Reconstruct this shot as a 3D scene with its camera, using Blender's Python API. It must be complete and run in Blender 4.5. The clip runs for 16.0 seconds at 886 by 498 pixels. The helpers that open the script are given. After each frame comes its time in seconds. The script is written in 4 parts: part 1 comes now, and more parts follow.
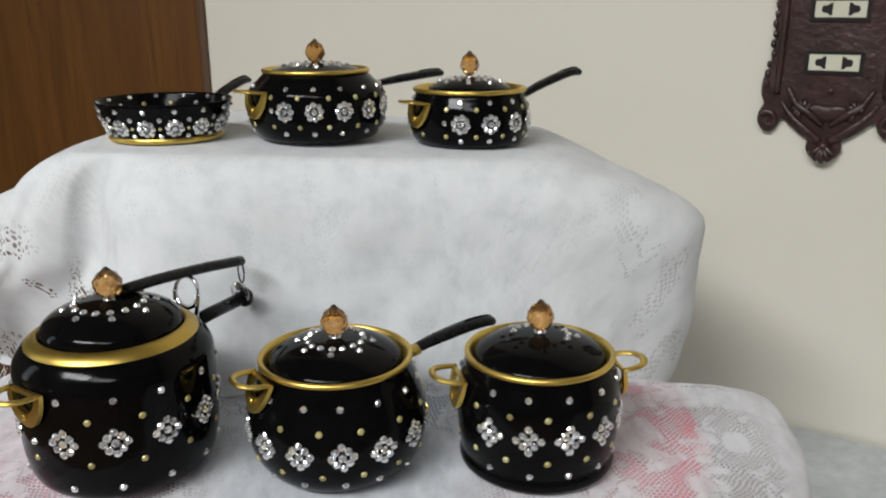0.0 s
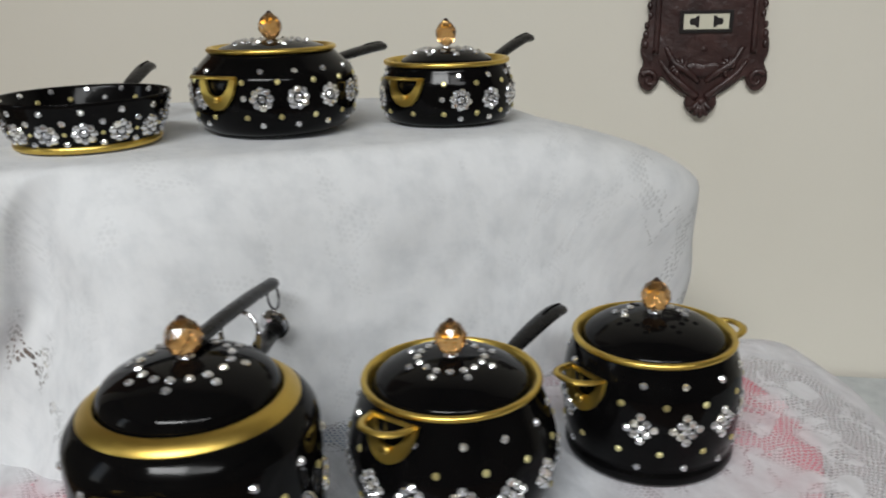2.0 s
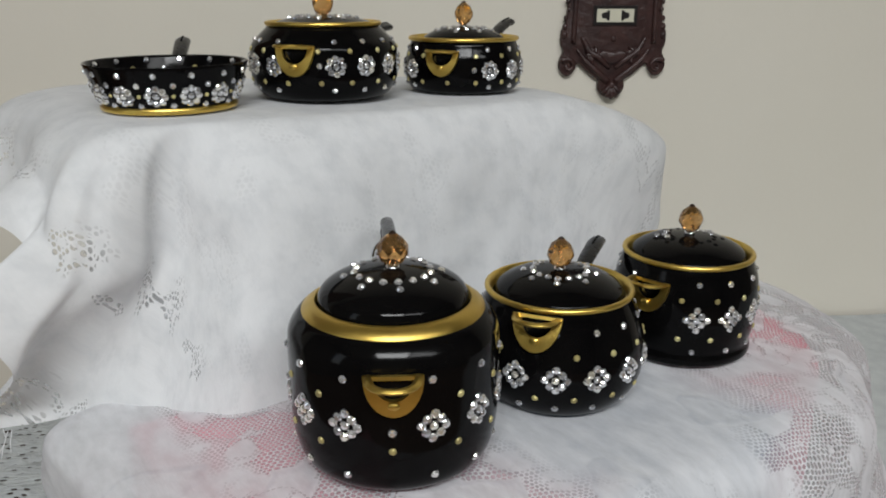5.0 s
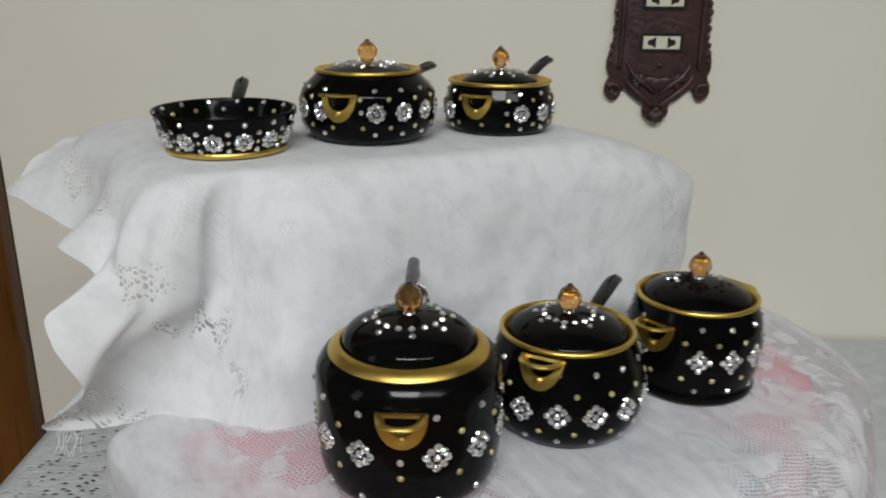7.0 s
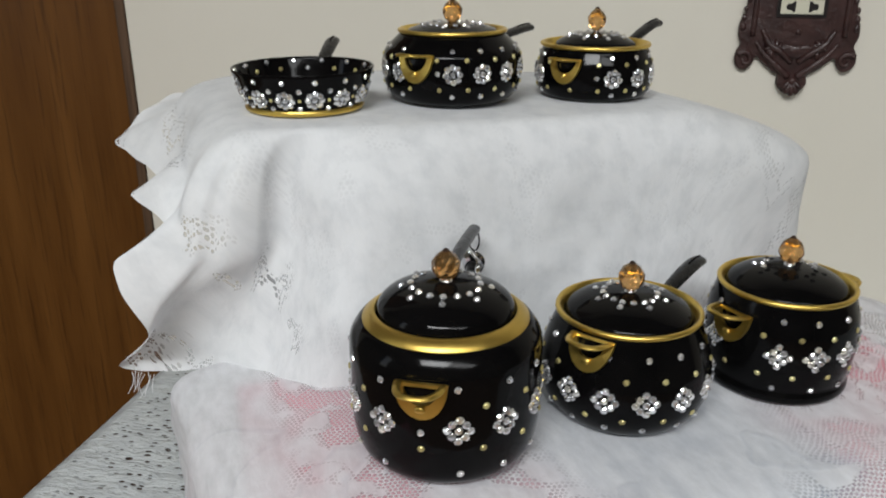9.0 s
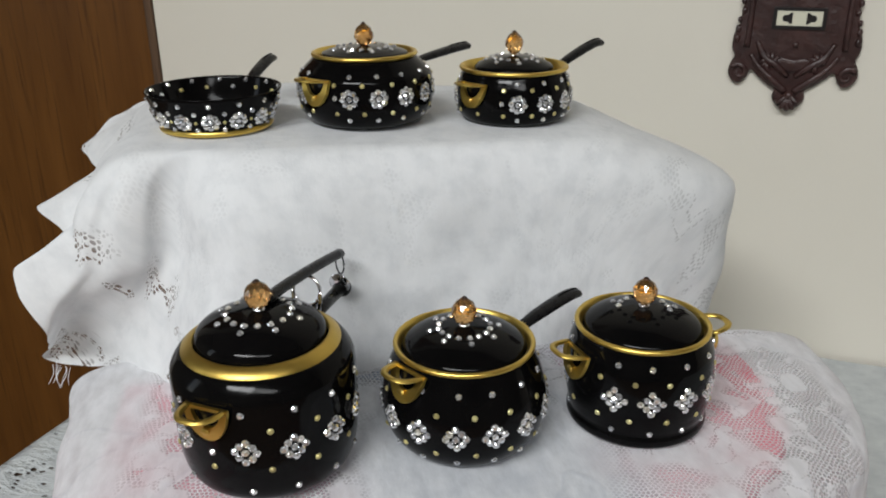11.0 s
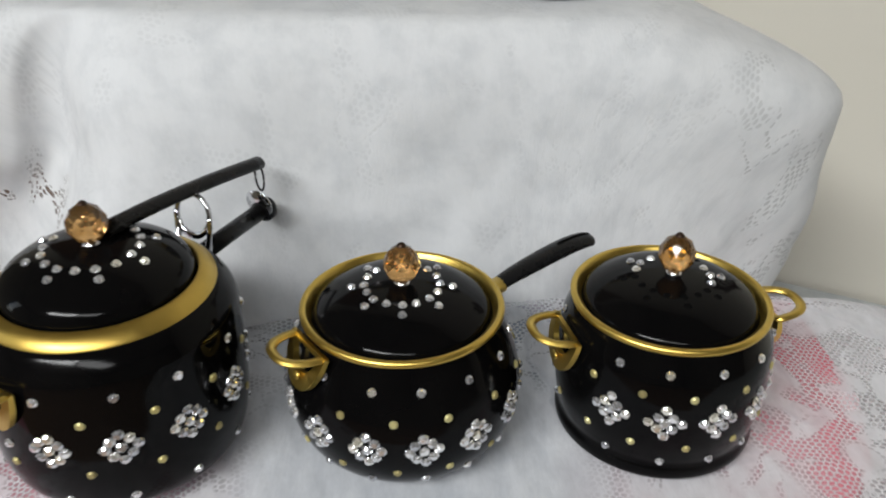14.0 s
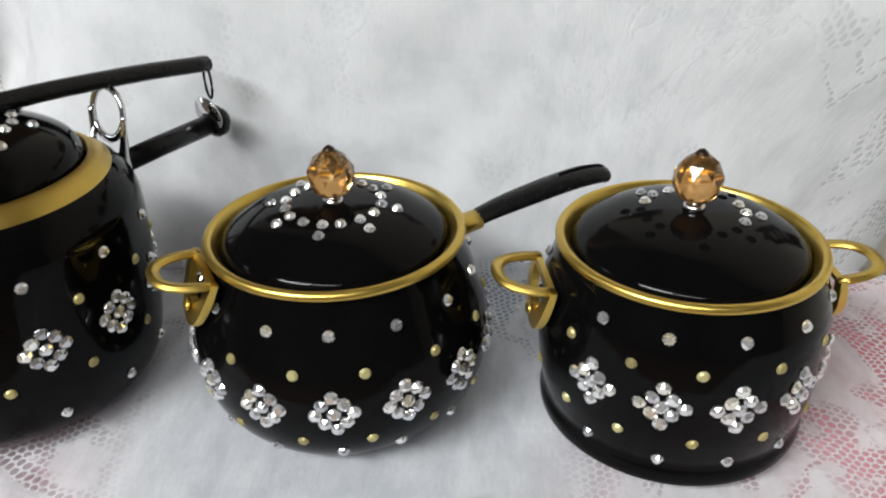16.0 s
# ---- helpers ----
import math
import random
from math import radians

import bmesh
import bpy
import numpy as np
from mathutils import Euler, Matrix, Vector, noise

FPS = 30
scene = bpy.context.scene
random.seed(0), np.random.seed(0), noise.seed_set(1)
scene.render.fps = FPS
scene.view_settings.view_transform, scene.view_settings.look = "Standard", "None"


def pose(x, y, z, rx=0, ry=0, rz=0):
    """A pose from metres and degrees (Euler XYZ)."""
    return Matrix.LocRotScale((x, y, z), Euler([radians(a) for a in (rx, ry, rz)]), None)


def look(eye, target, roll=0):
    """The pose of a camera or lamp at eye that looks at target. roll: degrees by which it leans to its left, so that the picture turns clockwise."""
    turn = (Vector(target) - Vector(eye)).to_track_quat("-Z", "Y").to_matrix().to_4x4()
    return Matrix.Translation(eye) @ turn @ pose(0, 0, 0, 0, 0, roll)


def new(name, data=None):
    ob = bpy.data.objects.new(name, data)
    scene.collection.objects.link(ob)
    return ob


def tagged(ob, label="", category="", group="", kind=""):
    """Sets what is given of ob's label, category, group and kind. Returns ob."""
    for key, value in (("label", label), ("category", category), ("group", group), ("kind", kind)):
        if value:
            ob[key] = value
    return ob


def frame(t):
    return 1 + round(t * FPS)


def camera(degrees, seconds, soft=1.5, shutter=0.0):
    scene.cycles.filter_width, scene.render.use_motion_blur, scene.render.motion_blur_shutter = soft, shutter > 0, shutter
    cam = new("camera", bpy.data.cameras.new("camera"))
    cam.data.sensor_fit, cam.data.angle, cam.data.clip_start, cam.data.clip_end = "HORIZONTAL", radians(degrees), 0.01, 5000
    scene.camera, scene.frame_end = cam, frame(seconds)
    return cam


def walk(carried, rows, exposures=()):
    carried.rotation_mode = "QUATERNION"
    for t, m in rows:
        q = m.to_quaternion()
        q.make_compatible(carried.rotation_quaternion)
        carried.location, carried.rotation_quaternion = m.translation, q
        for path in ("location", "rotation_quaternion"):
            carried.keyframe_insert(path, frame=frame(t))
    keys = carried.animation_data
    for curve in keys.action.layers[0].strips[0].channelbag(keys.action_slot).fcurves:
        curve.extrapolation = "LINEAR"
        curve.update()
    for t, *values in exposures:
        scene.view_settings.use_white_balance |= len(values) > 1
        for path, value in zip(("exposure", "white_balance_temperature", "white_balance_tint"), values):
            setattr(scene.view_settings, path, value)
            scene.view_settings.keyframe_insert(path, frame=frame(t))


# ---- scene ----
cam = camera(57.0, 16.0, soft=1.9, shutter=0.5)
PATH = [
    (0, (0.002, 0.016, 1.147), (0.0, 1.933, 0.576), -0.1),
    (0.5, (-0.037, 0.026, 1.136), (0.127, 1.93, 0.547), -0.4),
    (1, (-0.068, 0.038, 1.144), (0.291, 1.911, 0.542), -0.6),
    (1.5, (-0.103, 0.068, 1.142), (0.392, 1.9, 0.511), -1.8),
    (2, (-0.155, 0.096, 1.139), (0.498, 1.882, 0.518), -1.4),
    (2.5, (-0.209, 0.108, 1.144), (0.542, 1.85, 0.51), -1.1),
    (3, (-0.236, 0.107, 1.146), (0.686, 1.776, 0.541), 0.3),
    (3.5, (-0.276, 0.103, 1.148), (0.754, 1.716, 0.568), -0.2),
    (4, (-0.307, 0.105, 1.13), (0.739, 1.693, 0.509), -0.4),
    (4.5, (-0.308, 0.097, 1.125), (0.744, 1.678, 0.497), -0.2),
    (4.7, (-0.309, 0.097, 1.125), (0.759, 1.673, 0.513), 0.1),
    (6.8, (-0.313, 0.042, 1.172), (0.631, 1.688, 0.541), 0.4),
    (7, (-0.307, 0.056, 1.167), (0.617, 1.711, 0.53), 0.5),
    (7.5, (-0.305, 0.077, 1.155), (0.596, 1.745, 0.517), 0.9),
    (8, (-0.302, 0.072, 1.158), (0.549, 1.766, 0.521), 0.5),
    (8.5, (-0.277, 0.064, 1.153), (0.374, 1.818, 0.445), -0.1),
    (9, (-0.256, 0.048, 1.161), (0.322, 1.827, 0.453), -0.0),
    (9.5, (-0.235, 0.019, 1.176), (0.217, 1.847, 0.503), 0.1),
    (10, (-0.181, 0.01, 1.176), (0.153, 1.837, 0.435), -0.4),
    (10.2, (-0.153, 0.005, 1.182), (0.194, 1.835, 0.454), -0.5),
    (12.3, (-0.104, 0.03, 1.198), (0.053, 1.851, 0.388), 0.8),
    (12.5, (-0.098, 0.033, 1.203), (0.048, 1.855, 0.392), 1.3),
    (13, (-0.082, 0.044, 1.185), (-0.018, 1.863, 0.355), -0.5),
    (13.5, (-0.06, 0.087, 1.164), (0.018, 1.865, 0.252), -0.0),
    (14, (-0.045, 0.131, 1.151), (0.022, 1.863, 0.154), 0.5),
    (14.5, (-0.032, 0.163, 1.147), (-0.053, 1.886, 0.13), -0.1),
    (15, (-0.008, 0.179, 1.135), (-0.054, 1.939, 0.175), 1.7),
    (15.5, (-0.001, 0.182, 1.106), (-0.182, 1.873, 0.052), 0.4),
    (16, (0.006, 0.178, 1.096), (-0.214, 1.903, 0.106), -0.9),
]
walk(cam, [(t, look(eye, target, roll)) for t, eye, target, roll in PATH],
     [(0, 0.0), (1.5, -0.09), (3, -0.19), (3.5, -0.19), (4.5, -0.26), (7, -0.28), (9, -0.12), (12.5, -0.05), (14.5, 0.0), (15.5, -0.03), (16, 0.26)])

# ---- world, lamps, exposure ----
ROOM = pose(0.33, 0.742, 0, 0, 0, -29.9)      # x along the wall, y into the wall, z up

world = bpy.data.worlds.new("world")
scene.world = world
world.use_nodes = True
wn = world.node_tree
sky = wn.nodes.new("ShaderNodeTexSky")
sky.sky_type = "NISHITA"
sky.sun_disc = False
sky.sun_elevation, sky.sun_rotation = radians(48), radians(200)
wn.links.new(sky.outputs["Color"], wn.nodes["Background"].inputs["Color"])
wn.nodes["Background"].inputs["Strength"].default_value = 0.12


def area_lamp(name, m, w, h, energy, colour):
    lamp = bpy.data.lights.new(name, "AREA")
    lamp.shape, lamp.size, lamp.size_y, lamp.energy, lamp.color = "RECTANGLE", w, h, energy, colour
    new(name, lamp).matrix_world = m


# daylight in the window opening at the side, and unseen ceiling lamps inferred from the glints on the lids
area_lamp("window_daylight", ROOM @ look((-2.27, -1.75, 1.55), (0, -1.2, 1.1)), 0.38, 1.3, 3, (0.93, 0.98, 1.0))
# second lamp: assumed for the right-hand glint, also brightens the wall's right end
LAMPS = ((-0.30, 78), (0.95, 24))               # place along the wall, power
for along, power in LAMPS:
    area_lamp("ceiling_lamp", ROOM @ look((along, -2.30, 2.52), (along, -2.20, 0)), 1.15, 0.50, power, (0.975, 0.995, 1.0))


# ---- materials ----
class Mat:
    """A node material with short ways to add nodes."""

    def __init__(self, name, base=(0.5, 0.5, 0.5), rough=0.5, metal=0.0, **more):
        self.m = bpy.data.materials.new(name)
        self.m.use_nodes = True
        self.t = self.m.node_tree
        self.b = self.t.nodes["Principled BSDF"]
        self.out = self.t.nodes["Material Output"]
        self.put("Base Color", (*base, 1))
        self.put("Roughness", rough)
        self.put("Metallic", metal)
        for k, v in more.items():
            self.put(k.replace("_", " "), v)

    def put(self, key, v):
        if isinstance(v, bpy.types.NodeSocket):
            self.t.links.new(v, self.b.inputs[key])
        else:
            self.b.inputs[key].default_value = v

    def node(self, kind, **kw):
        n = self.t.nodes.new(kind)
        for k, v in kw.items():
            sock = n.inputs.get(k.replace("_", " "))
            if sock is None:
                raise KeyError(k)
            if isinstance(v, bpy.types.NodeSocket):
                self.t.links.new(v, sock)
            else:
                sock.default_value = v
        return n

    def coords(self, kind="Object", scale=(1, 1, 1)):
        c = self.t.nodes.new("ShaderNodeTexCoord").outputs[kind]
        return self.node("ShaderNodeMapping", Vector=c, Scale=scale).outputs[0]

    def noise(self, vec, scale, detail=4.0, rough=0.55):
        return self.node("ShaderNodeTexNoise", Vector=vec, Scale=scale, Detail=detail, Roughness=rough).outputs[0]

    def voronoi(self, vec, scale, feature="F1", randomness=1.0):
        n = self.node("ShaderNodeTexVoronoi", Vector=vec, Scale=scale, Randomness=randomness)
        n.feature = feature
        return n.outputs["Distance"]

    def ramp(self, fac, *stops):
        n = self.t.nodes.new("ShaderNodeValToRGB")
        self.t.links.new(fac, n.inputs[0])
        els = n.color_ramp.elements
        while len(els) < len(stops):
            els.new(0.5)
        for e, (p, c) in zip(els, stops):
            e.position = p
            e.color = (*c, 1) if isinstance(c, tuple) else (c, c, c, 1)
        return n.outputs[0]

    def math(self, op, a, b=0.5):
        n = self.t.nodes.new("ShaderNodeMath")
        n.operation = op
        for i, v in enumerate((a, b)):
            if isinstance(v, bpy.types.NodeSocket):
                self.t.links.new(v, n.inputs[i])
            else:
                n.inputs[i].default_value = v
        return n.outputs[0]

    def mix(self, fac, a, b):
        n = self.t.nodes.new("ShaderNodeMix")
        n.data_type = "RGBA"
        for i, v in ((0, fac), (6, a), (7, b)):
            if isinstance(v, bpy.types.NodeSocket):
                self.t.links.new(v, n.inputs[i])
            else:
                n.inputs[i].default_value = (*v, 1) if isinstance(v, tuple) else v
        return n.outputs[2]

    def bump(self, height, strength=0.3, distance=0.001):
        n = self.node("ShaderNodeBump", Height=height, Strength=strength, Distance=distance)
        self.t.links.new(n.outputs[0], self.b.inputs["Normal"])


def enamel():
    m = Mat("black_enamel", (0.006, 0.006, 0.007), 0.12, Specular_IOR_Level=0.10)
    v = m.coords()
    smear = m.noise(v, 60, 3)
    m.put("Roughness", m.ramp(smear, (0.35, 0.06), (0.75, 0.15)))
    m.put("Base Color", m.ramp(m.noise(v, 25), (0.3, (0.0018, 0.0018, 0.002)), (0.8, (0.0042, 0.0039, 0.0039))))
    m.bump(m.noise(v, 90, 2), 0.12, 0.0006)
    return m.m


def gold(name, base, rough):
    m = Mat(name, base, rough, 1.0)
    v = m.coords()
    m.put("Base Color", m.ramp(m.noise(v, 120), (0.3, tuple(c * 0.9 for c in base)), (0.75, base)))
    m.put("Roughness", m.ramp(m.noise(v, 220), (0.3, rough * 0.92), (0.75, rough * 1.12)))
    m.bump(m.noise(v, 900, 2), 0.08, 0.0002)
    return m.m


def bakelite():
    m = Mat("black_bakelite", (0.007, 0.007, 0.0075), 0.35, Specular_IOR_Level=0.22)
    v = m.coords()
    m.put("Roughness", m.ramp(m.noise(v, 150), (0.3, 0.20), (0.75, 0.36)))
    m.bump(m.noise(v, 500, 2), 0.1, 0.0004)
    return m.m


def rhinestone_mat():
    m = Mat("foiled_rhinestone", (0.80, 0.81, 0.84), 0.09, 0.78, Coat_Weight=0.7)
    tone = m.t.nodes.new("ShaderNodeObjectInfo").outputs["Random"]
    m.put("Base Color", m.ramp(tone, (0.0, (0.48, 0.49, 0.52)), (0.45, (0.84, 0.85, 0.87)), (0.75, (0.95, 0.95, 0.95)), (1.0, (0.97, 0.93, 0.80))))
    return m.m


def gold_dot_mat():
    m = Mat("gold_stud_paint", (0.52, 0.42, 0.14), 0.35, 0.45)
    tone = m.t.nodes.new("ShaderNodeObjectInfo").outputs["Random"]
    m.put("Base Color", m.ramp(tone, (0.0, (0.32, 0.27, 0.12)), (0.6, (0.52, 0.45, 0.18)), (1.0, (0.64, 0.59, 0.29))))
    return m.m


def amber():
    m = Mat("amber_acrylic", (0.95, 0.60, 0.28), 0.04, 0.0, Transmission_Weight=0.92, IOR=1.5)
    v = m.coords()
    m.put("Base Color", m.ramp(m.noise(v, 140, 2), (0.3, (0.50, 0.235, 0.055)), (0.7, (0.86, 0.57, 0.26))))
    return m.m


def lace(name, thread, under, net_scale, lo, hi, open_share, flap_share, cells, sheer, motif=0.0, seams=(), strand=0.16):
    """Woven cotton with figured net: honeycomb holes of a few millimetres inside floral patches, the rest close-woven.

    motif: size of solid rose grounds that bands of net part from one another; seams: places of ladder-stitched
    lines; strand: how thick the net's thread is, 0 to 1."""
    m = Mat(name, thread, 0.9, Sheen_Weight=0.1)
    v = m.coords("UV")
    warp = m.node("ShaderNodeTexNoise", Vector=v, Scale=26.0, Detail=3.0).outputs["Color"]
    add = m.t.nodes.new("ShaderNodeVectorMath")
    add.operation = "MULTIPLY_ADD"
    m.t.links.new(warp, add.inputs[0])
    add.inputs[1].default_value = (0.03, 0.03, 0.0)
    m.t.links.new(v, add.inputs[2])
    vv = add.outputs[0]
    blobs = m.noise(vv, net_scale, 3.5, 0.5)
    patch = m.math("MULTIPLY", m.ramp(blobs, (lo, 0.0), (hi, 1.0)), m.ramp(blobs, (hi + 0.050, 1.0), (hi + 0.060, 0.0)))
    # scrolls: thin closed lines of the same blobs, a step further in
    scroll = m.math("MULTIPLY", m.ramp(blobs, (lo - 0.075, 0.0), (lo - 0.065, 1.0)), m.ramp(blobs, (lo - 0.045, 1.0), (lo - 0.035, 0.0)))
    scroll = m.math("MULTIPLY", scroll, m.ramp(m.noise(v, 12, 2), (0.46, 0.0), (0.52, 1.0)))
    figure = m.math("MAXIMUM", patch, scroll)
    relief = m.noise(v, net_scale * 2.2, 4, 0.6)
    if motif:
        edge = m.voronoi(vv, 1.0 / motif, "DISTANCE_TO_EDGE", 0.85)
        # the middle of the cloth, where the pots stand, is close-woven
        away = m.node("ShaderNodeVectorMath", Vector=v)
        away.operation = "DISTANCE"
        away.inputs[1].default_value = (-0.045, 0.350, 0.0)
        plain = m.ramp(away.outputs["Value"], (0.060, 0.0), (0.085, 1.0))
        band = m.math("MULTIPLY", m.ramp(edge, (0.165, 1.0), (0.180, 0.0)), m.ramp(m.noise(v, 11, 2), (0.43, 0.0), (0.48, 1.0)))
        # both ends are finished with a plain hem
        side = m.math("ADD", m.node("ShaderNodeSeparateXYZ", Vector=v).outputs[0], 0.5)
        plain = m.math("MULTIPLY", plain, m.math("MULTIPLY", m.ramp(side, (0.270, 0.0), (0.282, 1.0)), m.ramp(side, (0.662, 1.0), (0.674, 0.0))))
        # leaves and petals stand solid in the net
        leaf = m.math("MULTIPLY", m.ramp(m.voronoi(vv, 2.7 / motif, "F1", 1.0), (0.30, 0.0), (0.36, 1.0)), m.ramp(m.noise(vv, 70, 3), (0.36, 0.0), (0.42, 1.0)))
        band = m.math("MULTIPLY", m.math("MULTIPLY", band, leaf), plain)
        petal = m.voronoi(vv, 5.0 / motif, "DISTANCE_TO_EDGE", 1.0)
        vein = m.math("MULTIPLY", m.ramp(petal, (0.035, 1.0), (0.055, 0.0)), m.ramp(m.noise(v, 30, 2), (0.50, 0.0), (0.56, 1.0)))
        figure = m.math("MAXIMUM", m.math("MAXIMUM", band, m.math("MULTIPLY", m.math("MULTIPLY", vein, plain), 0.45)), m.math("MULTIPLY", m.math("MULTIPLY", scroll, plain), 0.8))
        # a thick cord runs round every ground
        cord = m.math("MULTIPLY", m.ramp(edge, (0.175, 0.0), (0.190, 1.0)), m.ramp(edge, (0.205, 1.0), (0.235, 0.0)))
        relief = m.math("ADD", m.math("MULTIPLY", relief, 0.6), m.math("MULTIPLY", cord, 0.35))
    parts = m.node("ShaderNodeSeparateXYZ", Vector=v).outputs
    across, along = parts[0], parts[1]
    for place in seams:
        line = m.ramp(m.math("ABSOLUTE", m.math("SUBTRACT", m.math("ADD", across, m.math("MULTIPLY", blobs, 0.006)), place + 0.003)), (0.0018, 1.0), (0.0032, 0.0))
        line = m.math("MULTIPLY", line, m.ramp(along, (0.455, 1.0), (0.470, 0.0)))
        figure = m.math("MAXIMUM", figure, m.math("MULTIPLY", line, m.ramp(m.noise(v, 40, 2), (0.40, 0.2), (0.60, 1.0))))
    # honeycomb: three waves at sixty degrees to one another, slightly pulled out of true
    pull = m.t.nodes.new("ShaderNodeVectorMath")
    pull.operation = "MULTIPLY_ADD"
    m.t.links.new(m.node("ShaderNodeTexNoise", Vector=v, Scale=70.0, Detail=1.0).outputs["Color"], pull.inputs[0])
    pull.inputs[1].default_value = (0.006, 0.006, 0.0)
    m.t.links.new(v, pull.inputs[2])
    waves = []
    for turn in (15, 75, 135):
        dot = m.t.nodes.new("ShaderNodeVectorMath")
        dot.operation = "DOT_PRODUCT"
        m.t.links.new(pull.outputs[0], dot.inputs[0])
        k = 4 * math.pi / math.sqrt(3) * cells
        dot.inputs[1].default_value = (k * math.cos(radians(turn)), k * math.sin(radians(turn)), 0)
        waves.append(m.math("COSINE", dot.outputs["Value"], 0.0))
    comb = m.math("MULTIPLY", m.math("ADD", m.math("ADD", m.math("ADD", waves[0], waves[1]), waves[2]), 1.5), 1 / 4.5)
    hole = m.ramp(comb, (strand, 0.0), (strand + 0.12, 1.0))
    open_net = m.math("MULTIPLY", hole, figure)
    weave = m.noise(m.coords("UV", (1, 0.3, 1)), 800, 2)
    m.put("Base Color", m.mix(m.math("ADD", m.math("MULTIPLY", weave, 0.22), m.ramp(relief, (0.45, 0.0), (0.70, 0.5))), thread, under))
    hgt = m.math("ADD", m.math("MULTIPLY", weave, 0.18), m.math("MULTIPLY", m.math("SUBTRACT", 1.0, figure), 0.10))
    hgt = m.math("ADD", hgt, m.math("MULTIPLY", relief, 0.6))
    hgt = m.math("ADD", hgt, m.math("MULTIPLY", m.noise(m.coords("UV", (1, 0.18, 1)), 260, 3), 0.07))
    hgt = m.math("ADD", hgt, m.math("MULTIPLY", m.noise(v, 150, 4), 0.22))
    m.bump(hgt, 0.40, 0.0018)
    # thin cloth: part of the light passes through, holes are open
    nt = m.t
    thin = nt.nodes.new("ShaderNodeBsdfTranslucent")
    thin.inputs["Color"].default_value = (*thread, 1)
    clear = nt.nodes.new("ShaderNodeBsdfTransparent")
    a, b = nt.nodes.new("ShaderNodeMixShader"), nt.nodes.new("ShaderNodeMixShader")
    a.inputs[0].default_value = 0.25
    nt.links.new(m.b.outputs[0], a.inputs[1])
    nt.links.new(thin.outputs[0], a.inputs[2])
    # flaps that hang free of the box are the most open
    free = m.math("ADD", m.ramp(m.math("ADD", across, 0.5), (0.225, 1.0), (0.245, 0.0)), m.ramp(m.math("ADD", across, 0.5), (0.60, 0.0), (0.64, 0.35)))
    share = m.math("ADD", m.math("MULTIPLY", free, flap_share), open_share)
    fac = m.math("ADD", m.math("MULTIPLY", open_net, share), m.math("MULTIPLY", m.ramp(m.noise(m.coords("UV", (1, 0.4, 1)), 85, 4, 0.6), (0.34, 0.3), (0.68, 2.0)), sheer))
    nt.links.new(fac, b.inputs[0])
    nt.links.new(a.outputs[0], b.inputs[1])
    nt.links.new(clear.outputs[0], b.inputs[2])
    nt.links.new(b.outputs[0], m.out.inputs["Surface"])
    return m.m


def crochet():
    m = Mat("crochet_cotton", (0.74, 0.74, 0.70), 0.95)
    v = m.coords("UV")
    warp = m.node("ShaderNodeTexNoise", Vector=v, Scale=30.0, Detail=1.0).outputs["Color"]
    add = m.t.nodes.new("ShaderNodeVectorMath")
    add.operation = "MULTIPLY_ADD"
    m.t.links.new(warp, add.inputs[0])
    add.inputs[1].default_value = (0.012, 0.012, 0)
    m.t.links.new(v, add.inputs[2])
    mp = m.node("ShaderNodeMapping", Vector=add.outputs[0], Scale=(1, 2.2, 1)).outputs[0]
    cell = m.voronoi(mp, 95, "F1", 0.6)
    hole = m.ramp(cell, (0.20, 1.0), (0.30, 0.0))
    hole = m.math("MULTIPLY", hole, m.ramp(m.noise(v, 16, 2), (0.40, 0.0), (0.50, 1.0)))
    fan = m.voronoi(m.node("ShaderNodeMapping", Vector=add.outputs[0], Scale=(1, 1.5, 1)).outputs[0], 44, "F1", 0.75)
    hole = m.math("MAXIMUM", hole, m.math("MULTIPLY", m.ramp(fan, (0.13, 1.0), (0.17, 0.0)), m.ramp(m.noise(v, 22, 2), (0.48, 0.0), (0.54, 1.0))))
    # the open border runs along the end of the table only; the middle is close work
    end = m.node("ShaderNodeSeparateXYZ", Vector=v).outputs[0]
    hole = m.math("MULTIPLY", hole, m.ramp(m.math("ADD", end, 1.0), (0.62, 1.0), (0.70, 0.06)))
    m.put("Base Color", m.mix(m.ramp(m.noise(v, 60, 4), (0.3, 0.0), (0.8, 1.0)), (0.53, 0.555, 0.555), (0.40, 0.42, 0.435)))
    rise = m.math("ADD", m.math("ADD", m.noise(mp, 260, 2), cell), m.math("MULTIPLY", m.ramp(fan, (0.0, 0.0), (0.6, 1.0)), 1.2))
    m.bump(m.math("MULTIPLY", rise, m.ramp(m.math("ADD", end, 1.0), (0.62, 1.0), (0.80, 0.10))), 0.8, 0.0018)
    clear = m.t.nodes.new("ShaderNodeBsdfTransparent")
    b = m.t.nodes.new("ShaderNodeMixShader")
    m.t.links.new(hole, b.inputs[0])
    m.t.links.new(m.b.outputs[0], b.inputs[1])
    m.t.links.new(clear.outputs[0], b.inputs[2])
    m.t.links.new(b.outputs[0], m.out.inputs["Surface"])
    return m.m


